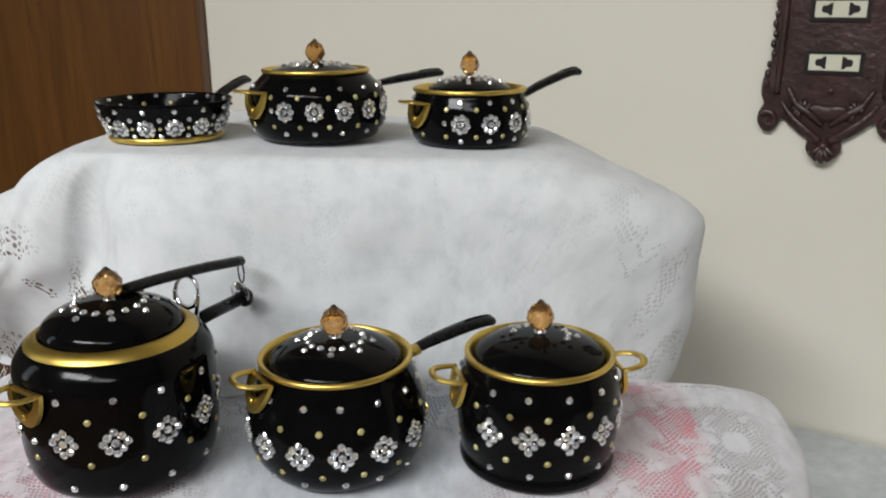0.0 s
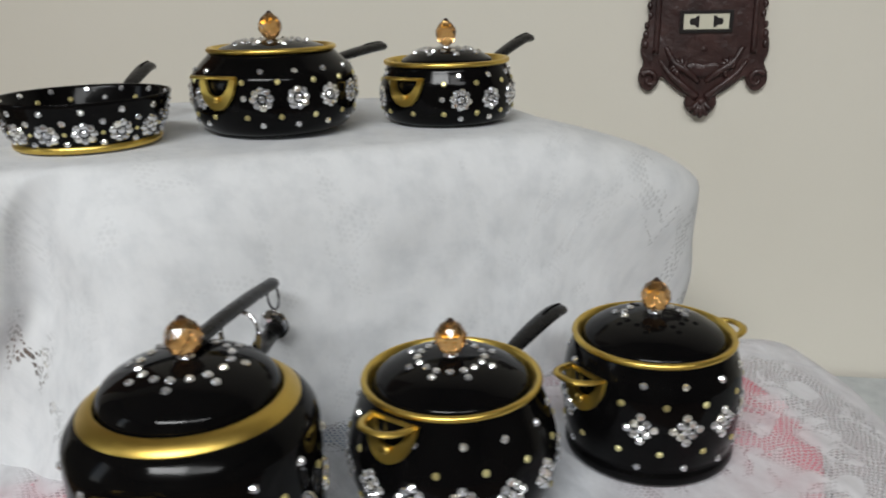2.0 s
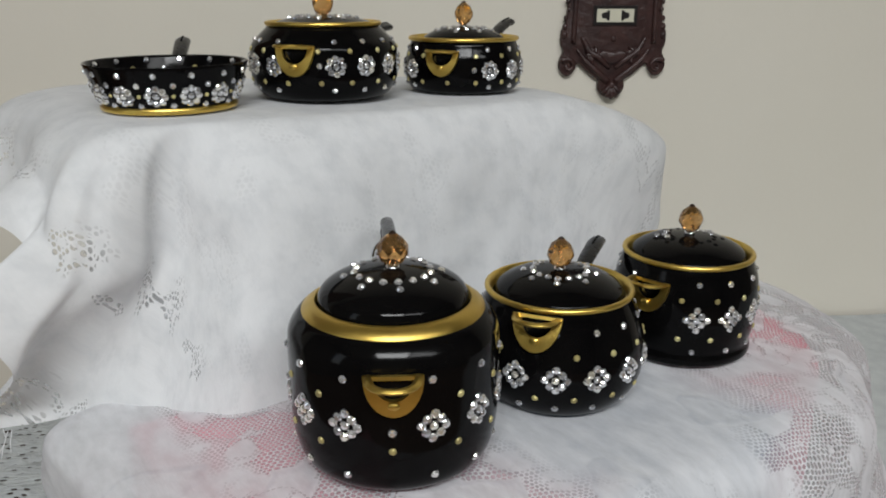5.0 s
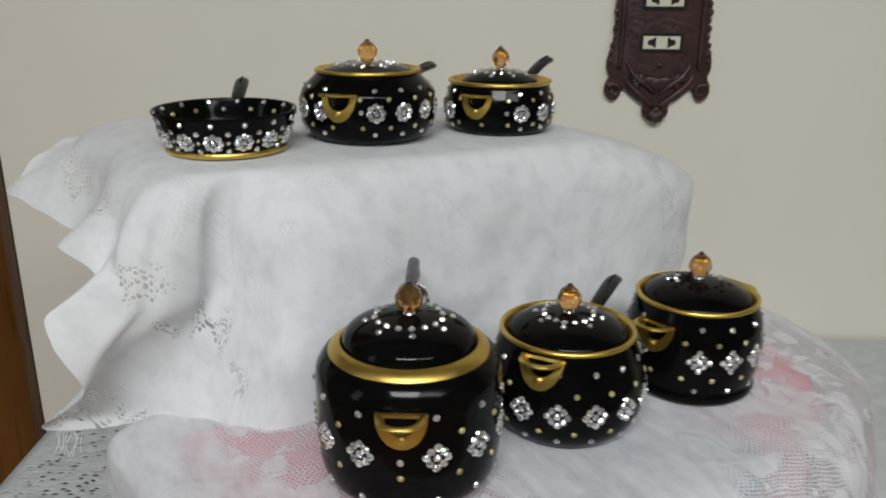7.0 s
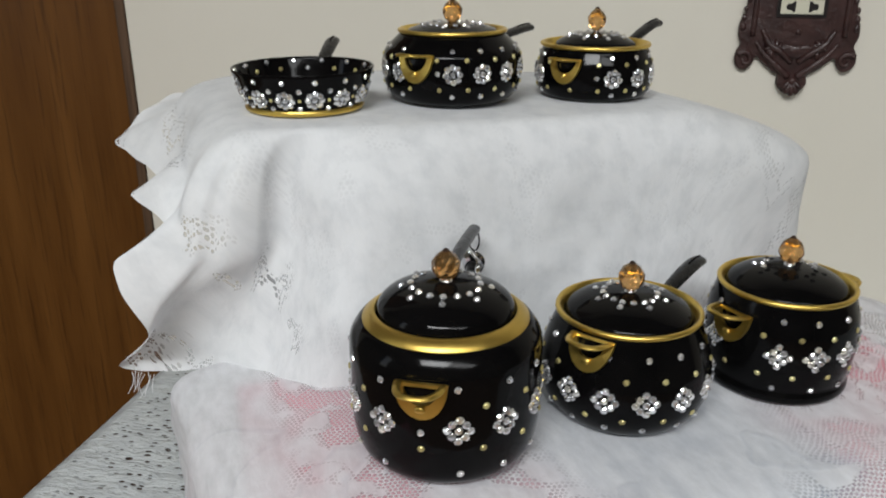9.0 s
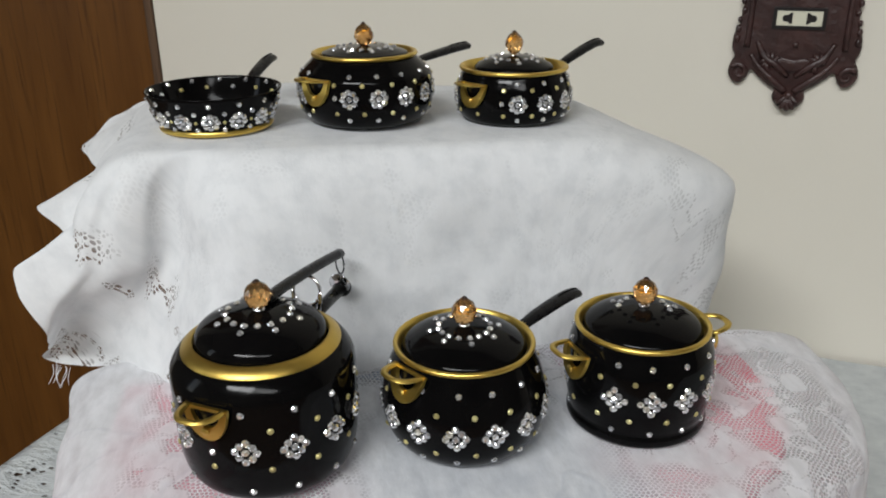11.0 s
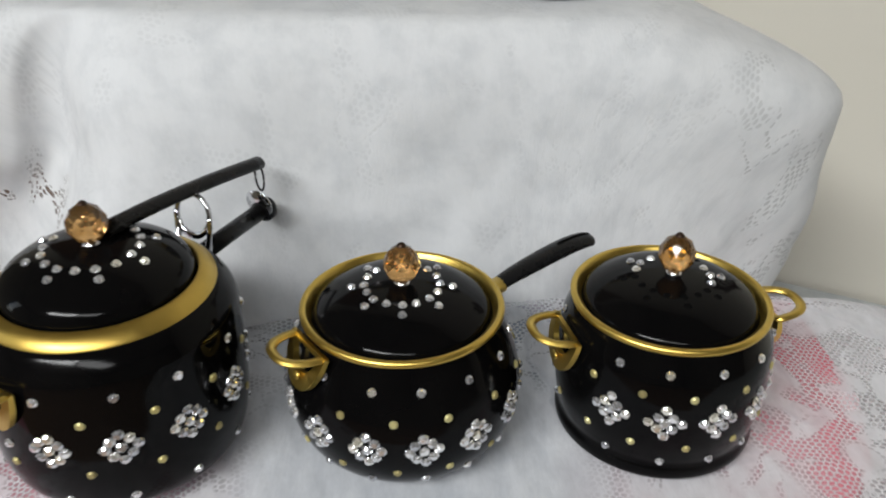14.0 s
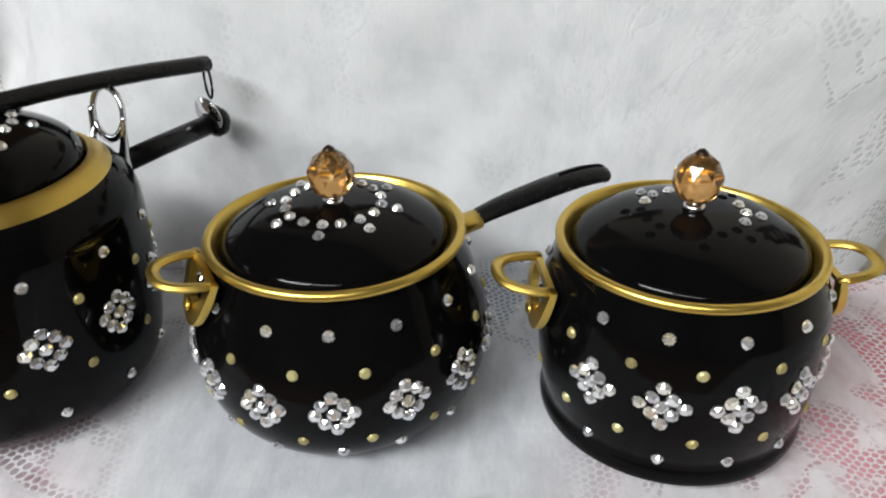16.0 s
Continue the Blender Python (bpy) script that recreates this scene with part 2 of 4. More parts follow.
def wood(name, dark, light, scale=(30, 30, 1.6)):
    m = Mat(name, light, 0.42, Specular_IOR_Level=0.3)
    v = m.coords("Object", scale)
    g = m.noise(v, 2.2, 6, 0.65)
    fine = m.noise(m.coords("Object", (scale[0] * 5, scale[1] * 5, scale[2] * 3)), 3.0, 3)
    col = m.mix(m.ramp(g, (0.30, 0.0), (0.70, 1.0)), dark, light)
    m.put("Base Color", m.mix(m.ramp(fine, (0.55, 0.0), (0.72, 0.55)), col, tuple(c * 0.45 for c in dark)))
    m.put("Roughness", m.ramp(g, (0.3, 0.36), (0.8, 0.55)))
    m.bump(fine, 0.2, 0.0006)
    return m.m


def plaster(name, base, stain):
    m = Mat(name, base, 0.75)
    v = m.coords()
    big = m.ramp(m.noise(v, 2.2, 5), (0.35, 0.0), (0.75, 0.6))
    m.put("Base Color", m.mix(big, base, stain))
    m.put("Roughness", m.ramp(m.noise(v, 9), (0.3, 0.62), (0.8, 0.85)))
    m.bump(m.noise(v, 130, 3), 0.12, 0.0012)
    return m.m


def printed_card():
    """Box board printed pink and red towards its ends, pale blue in between."""
    m = Mat("pink_card", (0.7, 0.3, 0.35), 0.7)
    v = m.coords()
    n = m.noise(v, 14, 3)
    ends = m.node("ShaderNodeSeparateXYZ", Vector=v).outputs[0]
    ends = m.math("ADD", ends, 0.035)
    ends = m.math("MAXIMUM", ends, m.math("MULTIPLY", ends, -0.70))
    k = m.math("ADD", m.math("MULTIPLY", ends, 4.2), m.math("MULTIPLY", n, 0.45))
    m.put("Base Color", m.ramp(k, (0.40, (0.30, 0.36, 0.45)), (0.54, (0.64, 0.44, 0.48)), (0.78, (0.64, 0.28, 0.33)), (0.97, (0.62, 0.11, 0.16)), (1.08, (0.74, 0.56, 0.59))))
    return m.m


def painted_resin():
    m = Mat("maroon_resin", (0.04, 0.014, 0.015), 0.38)
    v = m.coords()
    m.put("Base Color", m.ramp(m.noise(v, 60, 4), (0.3, (0.022, 0.0095, 0.009)), (0.75, (0.060, 0.027, 0.024))))
    m.bump(m.noise(v, 170, 4), 0.55, 0.002)
    return m.m


ENAMEL, BAKELITE, STONE, DOT, AMBER = enamel(), bakelite(), rhinestone_mat(), gold_dot_mat(), amber()
GOLD = gold("gold_anodised", (0.76, 0.54, 0.13), 0.35)
BAND = gold("gold_satin_band", (0.66, 0.46, 0.11), 0.38)
CHROME = Mat("chrome", (0.72, 0.72, 0.74), 0.12, 1.0).m
GLUE_GROOVE = Mat("dried_dark_glue_groove_shade", (0.002, 0.002, 0.002), 0.7, Specular_IOR_Level=0.05).m
PIN = Mat("dark_pin", (0.05, 0.03, 0.02), 0.3, 0.8).m
CLOTH_UP = lace("white_lace_cotton", (0.84, 0.85, 0.86), (0.60, 0.62, 0.64), 26, 0.622, 0.632, 0.06, 0.72, 300, 0.03, 0.0, (0.0, -0.112, -0.232), 0.24)
CLOTH_LOW = lace("white_lace_cotton_open", (0.79, 0.80, 0.82), (0.60, 0.62, 0.66), 19, 0.530, 0.545, 0.64, 0.0, 385, 0.17, 0.075)
CROCHET = crochet()
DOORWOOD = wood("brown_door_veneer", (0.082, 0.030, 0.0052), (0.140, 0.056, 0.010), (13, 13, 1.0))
TABLEWOOD = wood("dark_table_wood", (0.05, 0.03, 0.02), (0.12, 0.07, 0.04))
WALLPAINT = plaster("cream_wall_paint", (0.70, 0.665, 0.585), (0.63, 0.595, 0.51))
# unseen ceiling, its dimness put into the colour to keep lid reflections dark
DIMOVERHEAD = plaster("dimmed_ceiling", (0.34, 0.33, 0.30), (0.30, 0.28, 0.25))
# unseen walls darkened in colour so the black enamel reflects a dim room
DIMWALL = plaster("dimmed_unseen_wall", (0.13, 0.12, 0.095), (0.10, 0.09, 0.07))
FLOORMAT = wood("floor_boards", (0.12, 0.07, 0.04), (0.26, 0.16, 0.09), (3, 30, 1))
CARD = printed_card()
GREYCARD = Mat("pale_card", (0.66, 0.68, 0.71), 0.8).m
RESIN = painted_resin()
CREAMPLASTIC = Mat("ivory_plastic", (0.62, 0.60, 0.48), 0.35).m
BLACKPLASTIC = Mat("black_plastic", (0.012, 0.010, 0.010), 0.35).m


# ---- mesh helpers ----
def mesh_object(name, bm, material, smooth=True):
    me = bpy.data.meshes.new(name)
    bm.normal_update()
    bm.to_mesh(me)
    bm.free()
    me.materials.append(material)
    for p in me.polygons:
        p.use_smooth = smooth
    return new(name, me)


def part(name, bm, material, parent, label="", smooth=True, m=None):
    ob = mesh_object(name, bm, material, smooth)
    ob.parent = parent
    if m is not None:
        ob.matrix_basis = m
    return tagged(ob, label) if label else ob


def thing(name, label, category, m, group=""):
    e = new(name)
    e.empty_display_size = 0.02
    e.matrix_world = m
    return tagged(e, label, category, group)


def box_bm(x0, x1, y0, y1, z0, z1, bevel=0.0, segs=2):
    bm = bmesh.new()
    bmesh.ops.create_cube(bm, size=1, matrix=Matrix.Translation(((x0 + x1) / 2, (y0 + y1) / 2, (z0 + z1) / 2)) @ Matrix.Diagonal((x1 - x0, y1 - y0, z1 - z0, 1)))
    if bevel:
        bmesh.ops.bevel(bm, geom=bm.edges[:], offset=bevel, segments=segs, affect="EDGES", profile=0.5)
    return bm


def spline(pts, n):
    """Points of a Catmull-Rom curve through pts, n to a span."""
    p = [Vector(q) for q in pts]
    p = [p[0] * 2 - p[1]] + p + [p[-1] * 2 - p[-2]]
    out = []
    for i in range(1, len(p) - 2):
        for k in range(n):
            t = k / n
            a, b, c, d = p[i - 1:i + 3]
            out.append(0.5 * (2 * b + (c - a) * t + (2 * a - 5 * b + 4 * c - d) * t * t + (3 * b - a - 3 * c + d) * t ** 3))
    return out + [p[-2]]


def lathe(profile, segs=72):
    """A solid of revolution about z from (r, z) points."""
    bm = bmesh.new()
    rings = []
    for r, z in profile:
        if r < 1e-6:
            rings.append([bm.verts.new((0, 0, z))])
        else:
            rings.append([bm.verts.new((r * math.cos(2 * math.pi * k / segs), r * math.sin(2 * math.pi * k / segs), z)) for k in range(segs)])
    for a, b in zip(rings, rings[1:]):
        for k in range(segs):
            j = (k + 1) % segs
            if len(a) == 1 and len(b) == 1:
                continue
            if len(a) == 1:
                bm.faces.new((a[0], b[j], b[k]))
            elif len(b) == 1:
                bm.faces.new((a[k], a[j], b[0]))
            else:
                bm.faces.new((a[k], a[j], b[j], b[k]))
    bmesh.ops.recalc_face_normals(bm, faces=bm.faces[:])
    return bm


def sweep(path, sizes, sides=12, flat=1.0, close=False):
    """A tube along path; sizes: a radius for each point; flat: height over width of its section."""
    bm = bmesh.new()
    n = len(path)
    rings = []
    for i, p in enumerate(path):
        a, b = path[(i - 1) % n if close else max(i - 1, 0)], path[(i + 1) % n if close else min(i + 1, n - 1)]
        d = (b - a).normalized()
        side = d.cross(Vector((0, 0, 1)))
        side = side.normalized() if side.length > 1e-4 else Vector((1, 0, 0))
        up = side.cross(d).normalized()
        r = sizes[i] if isinstance(sizes, (list, tuple)) else sizes
        rings.append([bm.verts.new(p + side * (r * math.cos(2 * math.pi * k / sides)) + up * (r * flat * math.sin(2 * math.pi * k / sides))) for k in range(sides)])
    pairs = list(zip(rings, rings[1:])) + ([(rings[-1], rings[0])] if close else [])
    for a, b in pairs:
        for k in range(sides):
            j = (k + 1) % sides
            bm.faces.new((a[k], a[j], b[j], b[k]))
    if not close:
        bm.faces.new(rings[0][::-1])
        bm.faces.new(rings[-1])
    bmesh.ops.recalc_face_normals(bm, faces=bm.faces[:])
    return bm


def prism(outline, z0, z1, bevel=0.0, hole=None):
    """An upright-walled slab over a closed outline in x and y, with an optional hole of the same point count."""
    bm = bmesh.new()
    lo = [bm.verts.new((x, y, z0)) for x, y in outline]
    hi = [bm.verts.new((x, y, z1)) for x, y in outline]
    n = len(outline)
    if hole:
        lo2 = [bm.verts.new((x, y, z0)) for x, y in hole]
        hi2 = [bm.verts.new((x, y, z1)) for x, y in hole]
    for k in range(n):
        j = (k + 1) % n
        bm.faces.new((lo[k], lo[j], hi[j], hi[k]))
        if hole:
            bm.faces.new((lo2[j], lo2[k], hi2[k], hi2[j]))
            bm.faces.new((hi[k], hi[j], hi2[j], hi2[k]))
            bm.faces.new((lo[j], lo[k], lo2[k], lo2[j]))
    if not hole:
        bm.faces.new(hi)
        bm.faces.new(lo[::-1])
    bmesh.ops.recalc_face_normals(bm, faces=bm.faces[:])
    if bevel:
        sharp = [e for e in bm.edges if len(e.link_faces) == 2 and e.calc_face_angle(0) > 0.9]
        bmesh.ops.bevel(bm, geom=sharp, offset=bevel, segments=2, affect="EDGES", profile=0.5)
    return bm


def shared(name, data, parent, m, label=""):
    ob = new(name, data)
    ob.parent = parent
    ob.matrix_basis = m
    return tagged(ob, label) if label else ob


# ---- small parts shared by the pots ----
def stone_mesh(name, r, h, sides, table, material):
    bm = bmesh.new()
    a = [bm.verts.new((r * math.cos(2 * math.pi * k / sides), r * math.sin(2 * math.pi * k / sides), 0)) for k in range(sides)]
    b = [bm.verts.new((r * 0.93 * math.cos(2 * math.pi * k / sides), r * 0.93 * math.sin(2 * math.pi * k / sides), h * 0.35)) for k in range(sides)]
    c = [bm.verts.new((r * table * math.cos(2 * math.pi * (k + 0.5) / sides), r * table * math.sin(2 * math.pi * (k + 0.5) / sides), h)) for k in range(sides)]
    for k in range(sides):
        j = (k + 1) % sides
        bm.faces.new((a[k], a[j], b[j], b[k]))
        bm.faces.new((b[k], b[j], c[k]))
        bm.faces.new((b[j], c[j], c[k]))
    bm.faces.new(c)
    me = bpy.data.meshes.new(name)
    bm.normal_update()
    bm.to_mesh(me)
    bm.free()
    me.materials.append(material)
    return me


PETAL = stone_mesh("rhinestone_petal", 0.00205, 0.0013, 9, 0.50, STONE)
SINGLE = stone_mesh("rhinestone_single", 0.0018, 0.0013, 9, 0.55, STONE)
LIDSTONE = stone_mesh("rhinestone_lid", 0.00175, 0.0013, 9, 0.55, STONE)
STUD = stone_mesh("gold_stud", 0.00165, 0.0009, 10, 0.62, DOT)
SPOT = stone_mesh("glue_spot", 0.0016, 0.0005, 8, 0.7, GLUE_GROOVE)


class Profile:
    """The outer line of a pot, to set stones on."""

    def __init__(self, pts):
        self.p = [Vector((r, z, 0)) for r, z in pts]

    def at_height(self, z):
        for a, b in zip(self.p, self.p[1:]):
            if min(a.y, b.y) <= z <= max(a.y, b.y) and abs(a.y - b.y) > 1e-7:
                t = (z - a.y) / (b.y - a.y)
                return self.frame_at(a, b, t)
        return self.frame_at(self.p[-2], self.p[-1], 1)

    def at_radius(self, r):
        for a, b in zip(self.p, self.p[1:]):
            if min(a.x, b.x) <= r <= max(a.x, b.x) and abs(a.x - b.x) > 1e-7:
                return self.frame_at(a, b, (r - a.x) / (b.x - a.x))

    def frame_at(self, a, b, t):
        q, d = a.lerp(b, t), (b - a).normalized()
        return q.x, q.y, (d.y, -d.x)

    def seat(self, angle, where, inset=0.0002):
        """The pose of a stone at that angle: z out of the surface, y up along it."""
        r, z, (nr, nz) = where
        c, s = math.cos(radians(angle)), math.sin(radians(angle))
        nrm = Vector((nr * c, nr * s, nz))
        tan = Vector((-s, c, 0))
        up = nrm.cross(tan)
        rot = Matrix((tan, up, nrm)).transposed().to_4x4()
        return Matrix.Translation(Vector((r * c, r * s, z)) - nrm * inset) @ rot


def wobble(m, a=7):
    return m @ pose(0, 0, 0, random.uniform(-a, a), random.uniform(-a, a), random.uniform(0, 40))


def flower(body, prof, angle, z, style, size=0.0044):
    seat = prof.seat(angle, prof.at_height(z))
    turn = random.uniform(-12, 12)
    spots = [(0, 0)]
    if style == "round":
        spots += [(size * math.cos(radians(45 * k + turn)), size * math.sin(radians(45 * k + turn))) for k in range(8)]
    else:
        far, g = (1.28 * size, size * 0.80) if style == "diamond" else (1.16 * size, size * 0.95)
        for k in range(4):
            a = radians(90 * k + 90 + turn * 0.4)
            spots += [(far * math.cos(a), far * math.sin(a)), (g * math.cos(a + math.pi / 4), g * math.sin(a + math.pi / 4))]
    for x, y in spots:
        # each stone follows the curve of the wall
        zz = z + y * seat.to_3x3().col[1].z
        w = prof.at_height(zz)
        m = prof.seat(angle + math.degrees(x / max(w[0], 0.01)), w)
        shared("rhinestone", PETAL, body, wobble(m, 15))


def stud_wall(body, prof, angles, z_flower, z_top, z_mid, z_low, z_base, style, step, skip=(), bare=False):
    """Flowers in a belt, single stones above and below each, gold studs between."""
    for a in angles:
        near = [s for s, w in skip if abs((a - s + 180) % 360 - 180) < w]
        if not near:
            flower(body, prof, a, z_flower, style)
            shared("rhinestone", SINGLE, body, wobble(prof.seat(a + random.uniform(-1.5, 1.5), prof.at_height(z_top))))
            shared("rhinestone", SINGLE, body, wobble(prof.seat(a + random.uniform(-1.5, 1.5), prof.at_height(z_base))))
        h = a + step / 2
        if not [s for s, w in skip if abs((h - s + 180) % 360 - 180) < w * 0.8]:
            shared("gold_stud", STUD, body, wobble(prof.seat(h + random.uniform(-1.5, 1.5), prof.at_height(z_mid)), 3))
            if bare:
                shared("gold_stud", STUD, body, wobble(prof.seat(h + random.uniform(-1.5, 1.5), prof.at_height(z_low)), 3))
        if not bare:
            shared("gold_stud", STUD, body, wobble(prof.seat(h + random.uniform(-1.5, 1.5), prof.at_height(z_low)), 3))


def lid_stones(lid, prof, phase, r_in=0.0135, r_out=0.0178, keep=None):
    for k in range(16):
        a = phase + 22.5 * k
        spots = [(r_in, a)] + ([(r_out, a)] if k % 2 == 0 else [])
        for r, b in spots:
            w = prof.at_radius(r + random.uniform(-0.0003, 0.0003))
            m = prof.seat(b + random.uniform(-1.5, 1.5), w)
            if keep is None or any(lo <= (b % 360) <= hi for lo, hi in keep):
                shared("rhinestone", LIDSTONE, lid, wobble(m))
            else:
                shared("glue_spot", SPOT, lid, m, "dark glue spot where a stone has come off")


def bead(parent, z, r, tall=1.0):
    """A faceted amber bead held by a pin, on a small collar."""
    bm = bmesh.new()
    rows = [(0.30, -1.0), (0.72, -0.72), (1.0, -0.18), (0.98, 0.22), (0.70, 0.70), (0.25, 1.02)]
    rings = []
    for i, (rr, zz) in enumerate(rows):
        off = 0.5 * (i % 2)
        rings.append([bm.verts.new((r * rr * math.cos(2 * math.pi * (k + off) / 8), r * rr * math.sin(2 * math.pi * (k + off) / 8), z + r * tall * zz)) for k in range(8)])
    for i, (a, b) in enumerate(zip(rings, rings[1:])):
        for k in range(8):
            j = (k + 1) % 8
            if i % 2 == 0:
                bm.faces.new((a[k], a[j], b[k]))
                bm.faces.new((a[j], b[j], b[k]))
            else:
                bm.faces.new((a[k], b[j], b[k]))
                bm.faces.new((a[k], a[j], b[j]))
    bm.faces.new(rings[0][::-1])
    bm.faces.new(rings[-1])
    bmesh.ops.recalc_face_normals(bm, faces=bm.faces[:])
    b = part("knob", bm, AMBER, parent, "faceted amber bead knob", smooth=False)
    part("pin_head", lathe([(0, r * tall * 1.22 + z), (0.0009, r * tall * 1.16 + z), (0.0016, r * tall * 1.06 + z), (0.0018, r * tall * 1.0 + z), (0, r * tall * 0.98 + z)], 12), PIN, b)
    part("collar", lathe([(0.0012, z - r * tall * 1.35), (0.0030, z - r * tall * 1.30), (0.0027, z - r * tall * 0.99), (0, z - r * tall * 0.98)], 16), CHROME, b)
    return b


def half_ring(a, b, n=20):
    """Half of a full, squarish loop."""
    def bend(v):
        return math.copysign(abs(v) ** 0.80, v)
    return [(a * bend(math.cos(math.pi * k / n)), b * bend(math.sin(math.pi * k / n))) for k in range(n + 1)]


def loop_handle(parent, prof, angle, z, size=1.0, droop=6.0):
    """A gold side handle: a level loop above an upright D-shaped plate riveted to the wall."""
    k = size
    high = 0.0172 * k
    r_hi = prof.at_height(z)[0]
    r_lo = max(prof.at_height(z - high * 0.5)[0] - 0.0003 + (prof.at_height(z - high * 0.5)[0] - r_hi), prof.at_height(z - high)[0])
    r = r_hi + 0.0006
    lean = math.degrees(math.atan2(r_lo - r_hi, high))
    m = pose(0, 0, 0, 0, 0, angle - 90) @ Matrix.Translation((0, r, z))
    outer, inner = half_ring(0.0114 * k, 0.0160 * k), half_ring(0.0080 * k, 0.0126 * k)
    line = outer + inner[::-1]
    bm = bmesh.new()
    lo, hi = [], []
    for x, y in line:
        lo.append(bm.verts.new((x, y, -0.0008)))
        hi.append(bm.verts.new((x, y, 0.0008)))
    n = len(outer)
    for i in range(len(line)):
        j = (i + 1) % len(line)
        bm.faces.new((lo[i], lo[j], hi[j], hi[i]))
    for i in range(n - 1):
        bm.faces.new((hi[i], hi[i + 1], hi[2 * n - 2 - i], hi[2 * n - 1 - i]))
        bm.faces.new((lo[i + 1], lo[i], lo[2 * n - 1 - i], lo[2 * n - 2 - i]))
    bmesh.ops.recalc_face_normals(bm, faces=bm.faces[:])
    bmesh.ops.bevel(bm, geom=[e for e in bm.edges if len(e.link_faces) == 2 and e.calc_face_angle(0) > 1.0], offset=0.0005, segments=2, affect="EDGES")
    h = part("side_handle", bm, GOLD, parent, "gold metal loop handle", m=m @ pose(0, 0, 0, droop))
    back = pose(0, 0, 0, droop).inverted() @ pose(0, 0, 0.0004, lean)
    # plate: a D with a window under its top bar
    a, n2 = 0.0116 * k, 16
    line = [(a * math.cos(math.pi * i / n2), -high * math.sin(math.pi * i / n2)) for i in range(n2 + 1)]
    line += [(-a + 2 * a * i / 8, 0.0) for i in range(1, 8)]
    hole = [(x * 0.66, -0.0016 * k + y * 0.50) for x, y in line]
    bm = prism(line, 0.0002, 0.0019, 0, hole)
    bmesh.ops.rotate(bm, verts=bm.verts[:], cent=(0, 0, 0), matrix=Matrix.Rotation(radians(90), 3, "X"))
    for v in bm.verts:
        v.co.y = -v.co.y
        v.co.y += 0.0006 * math.sin(min(1, -v.co.z / high) * math.pi) if v.co.y > 0.001 else 0
    bmesh.ops.recalc_face_normals(bm, faces=bm.faces[:])
    part("plate", bm, GOLD, h, m=back, smooth=False)
    bm = bmesh.new()
    bmesh.ops.create_uvsphere(bm, u_segments=12, v_segments=6, radius=0.0017 * k, matrix=Matrix.Translation((0, 0.0034, -high * 0.68)) @ Matrix.Diagonal((1.4, 0.5, 1, 1)))
    part("rivet", bm, GOLD, h, m=back)
    return h


def long_handle(parent, angle, r, z, length, rise, ferrule=True):
    """A black handle with a gold ferrule: rises slightly, then droops at a rounded tip."""
    m = pose(0, 0, 0, 0, 0, angle)
    L = length
    arch = 0.0010 if ferrule else 0.0
    pts = spline([(r + 0.006, 0, z), (r + L * 0.35, 0, z + rise * 0.45 + arch), (r + L * 0.72, 0, z + rise * 0.95 + 1.6 * arch), (r + L * 0.92, 0, z + rise * 1.10 + arch), (r + L, 0, z + rise * 0.96)], 7)
    n = len(pts)
    sizes = []
    for i in range(n):
        t = i / (n - 1)
        s = 0.0034 + 0.0012 * math.sin(math.pi * min(1, t * 1.05)) + 0.0006 * t
        if t > 0.88:
            s *= math.sqrt(max(0.02, 1 - ((t - 0.88) / 0.125) ** 2))
        sizes.append(s)
    h = part("long_handle", sweep(pts, sizes, 14, 0.62), BAKELITE, parent, "black handle with a rounded drooping tip", m=m)
    # raised dark strip along the top stands in for a shaded recess
    groove = [p + Vector((0, 0, sizes[i] * 0.60)) for i, p in enumerate(pts)][int(n * 0.45):int(n * 0.93)]
    part("groove", sweep(groove, 0.0007, 6), GLUE_GROOVE, h)
    if ferrule:
        f = [Vector((r - 0.003, 0, z - 0.0015)), Vector((r + 0.003, 0, z - 0.0006)), Vector((r + 0.0095, 0, z + rise * 0.04))]
        part("ferrule", sweep(f, [0.0046, 0.0043, 0.0040], 12, 0.72), GOLD, h, "gold ferrule")
    return h


def smooth_line(pts, n=5):
    return [(max(0.0, v.x), v.y) for v in spline([(r, z, 0) for r, z in pts], n)]


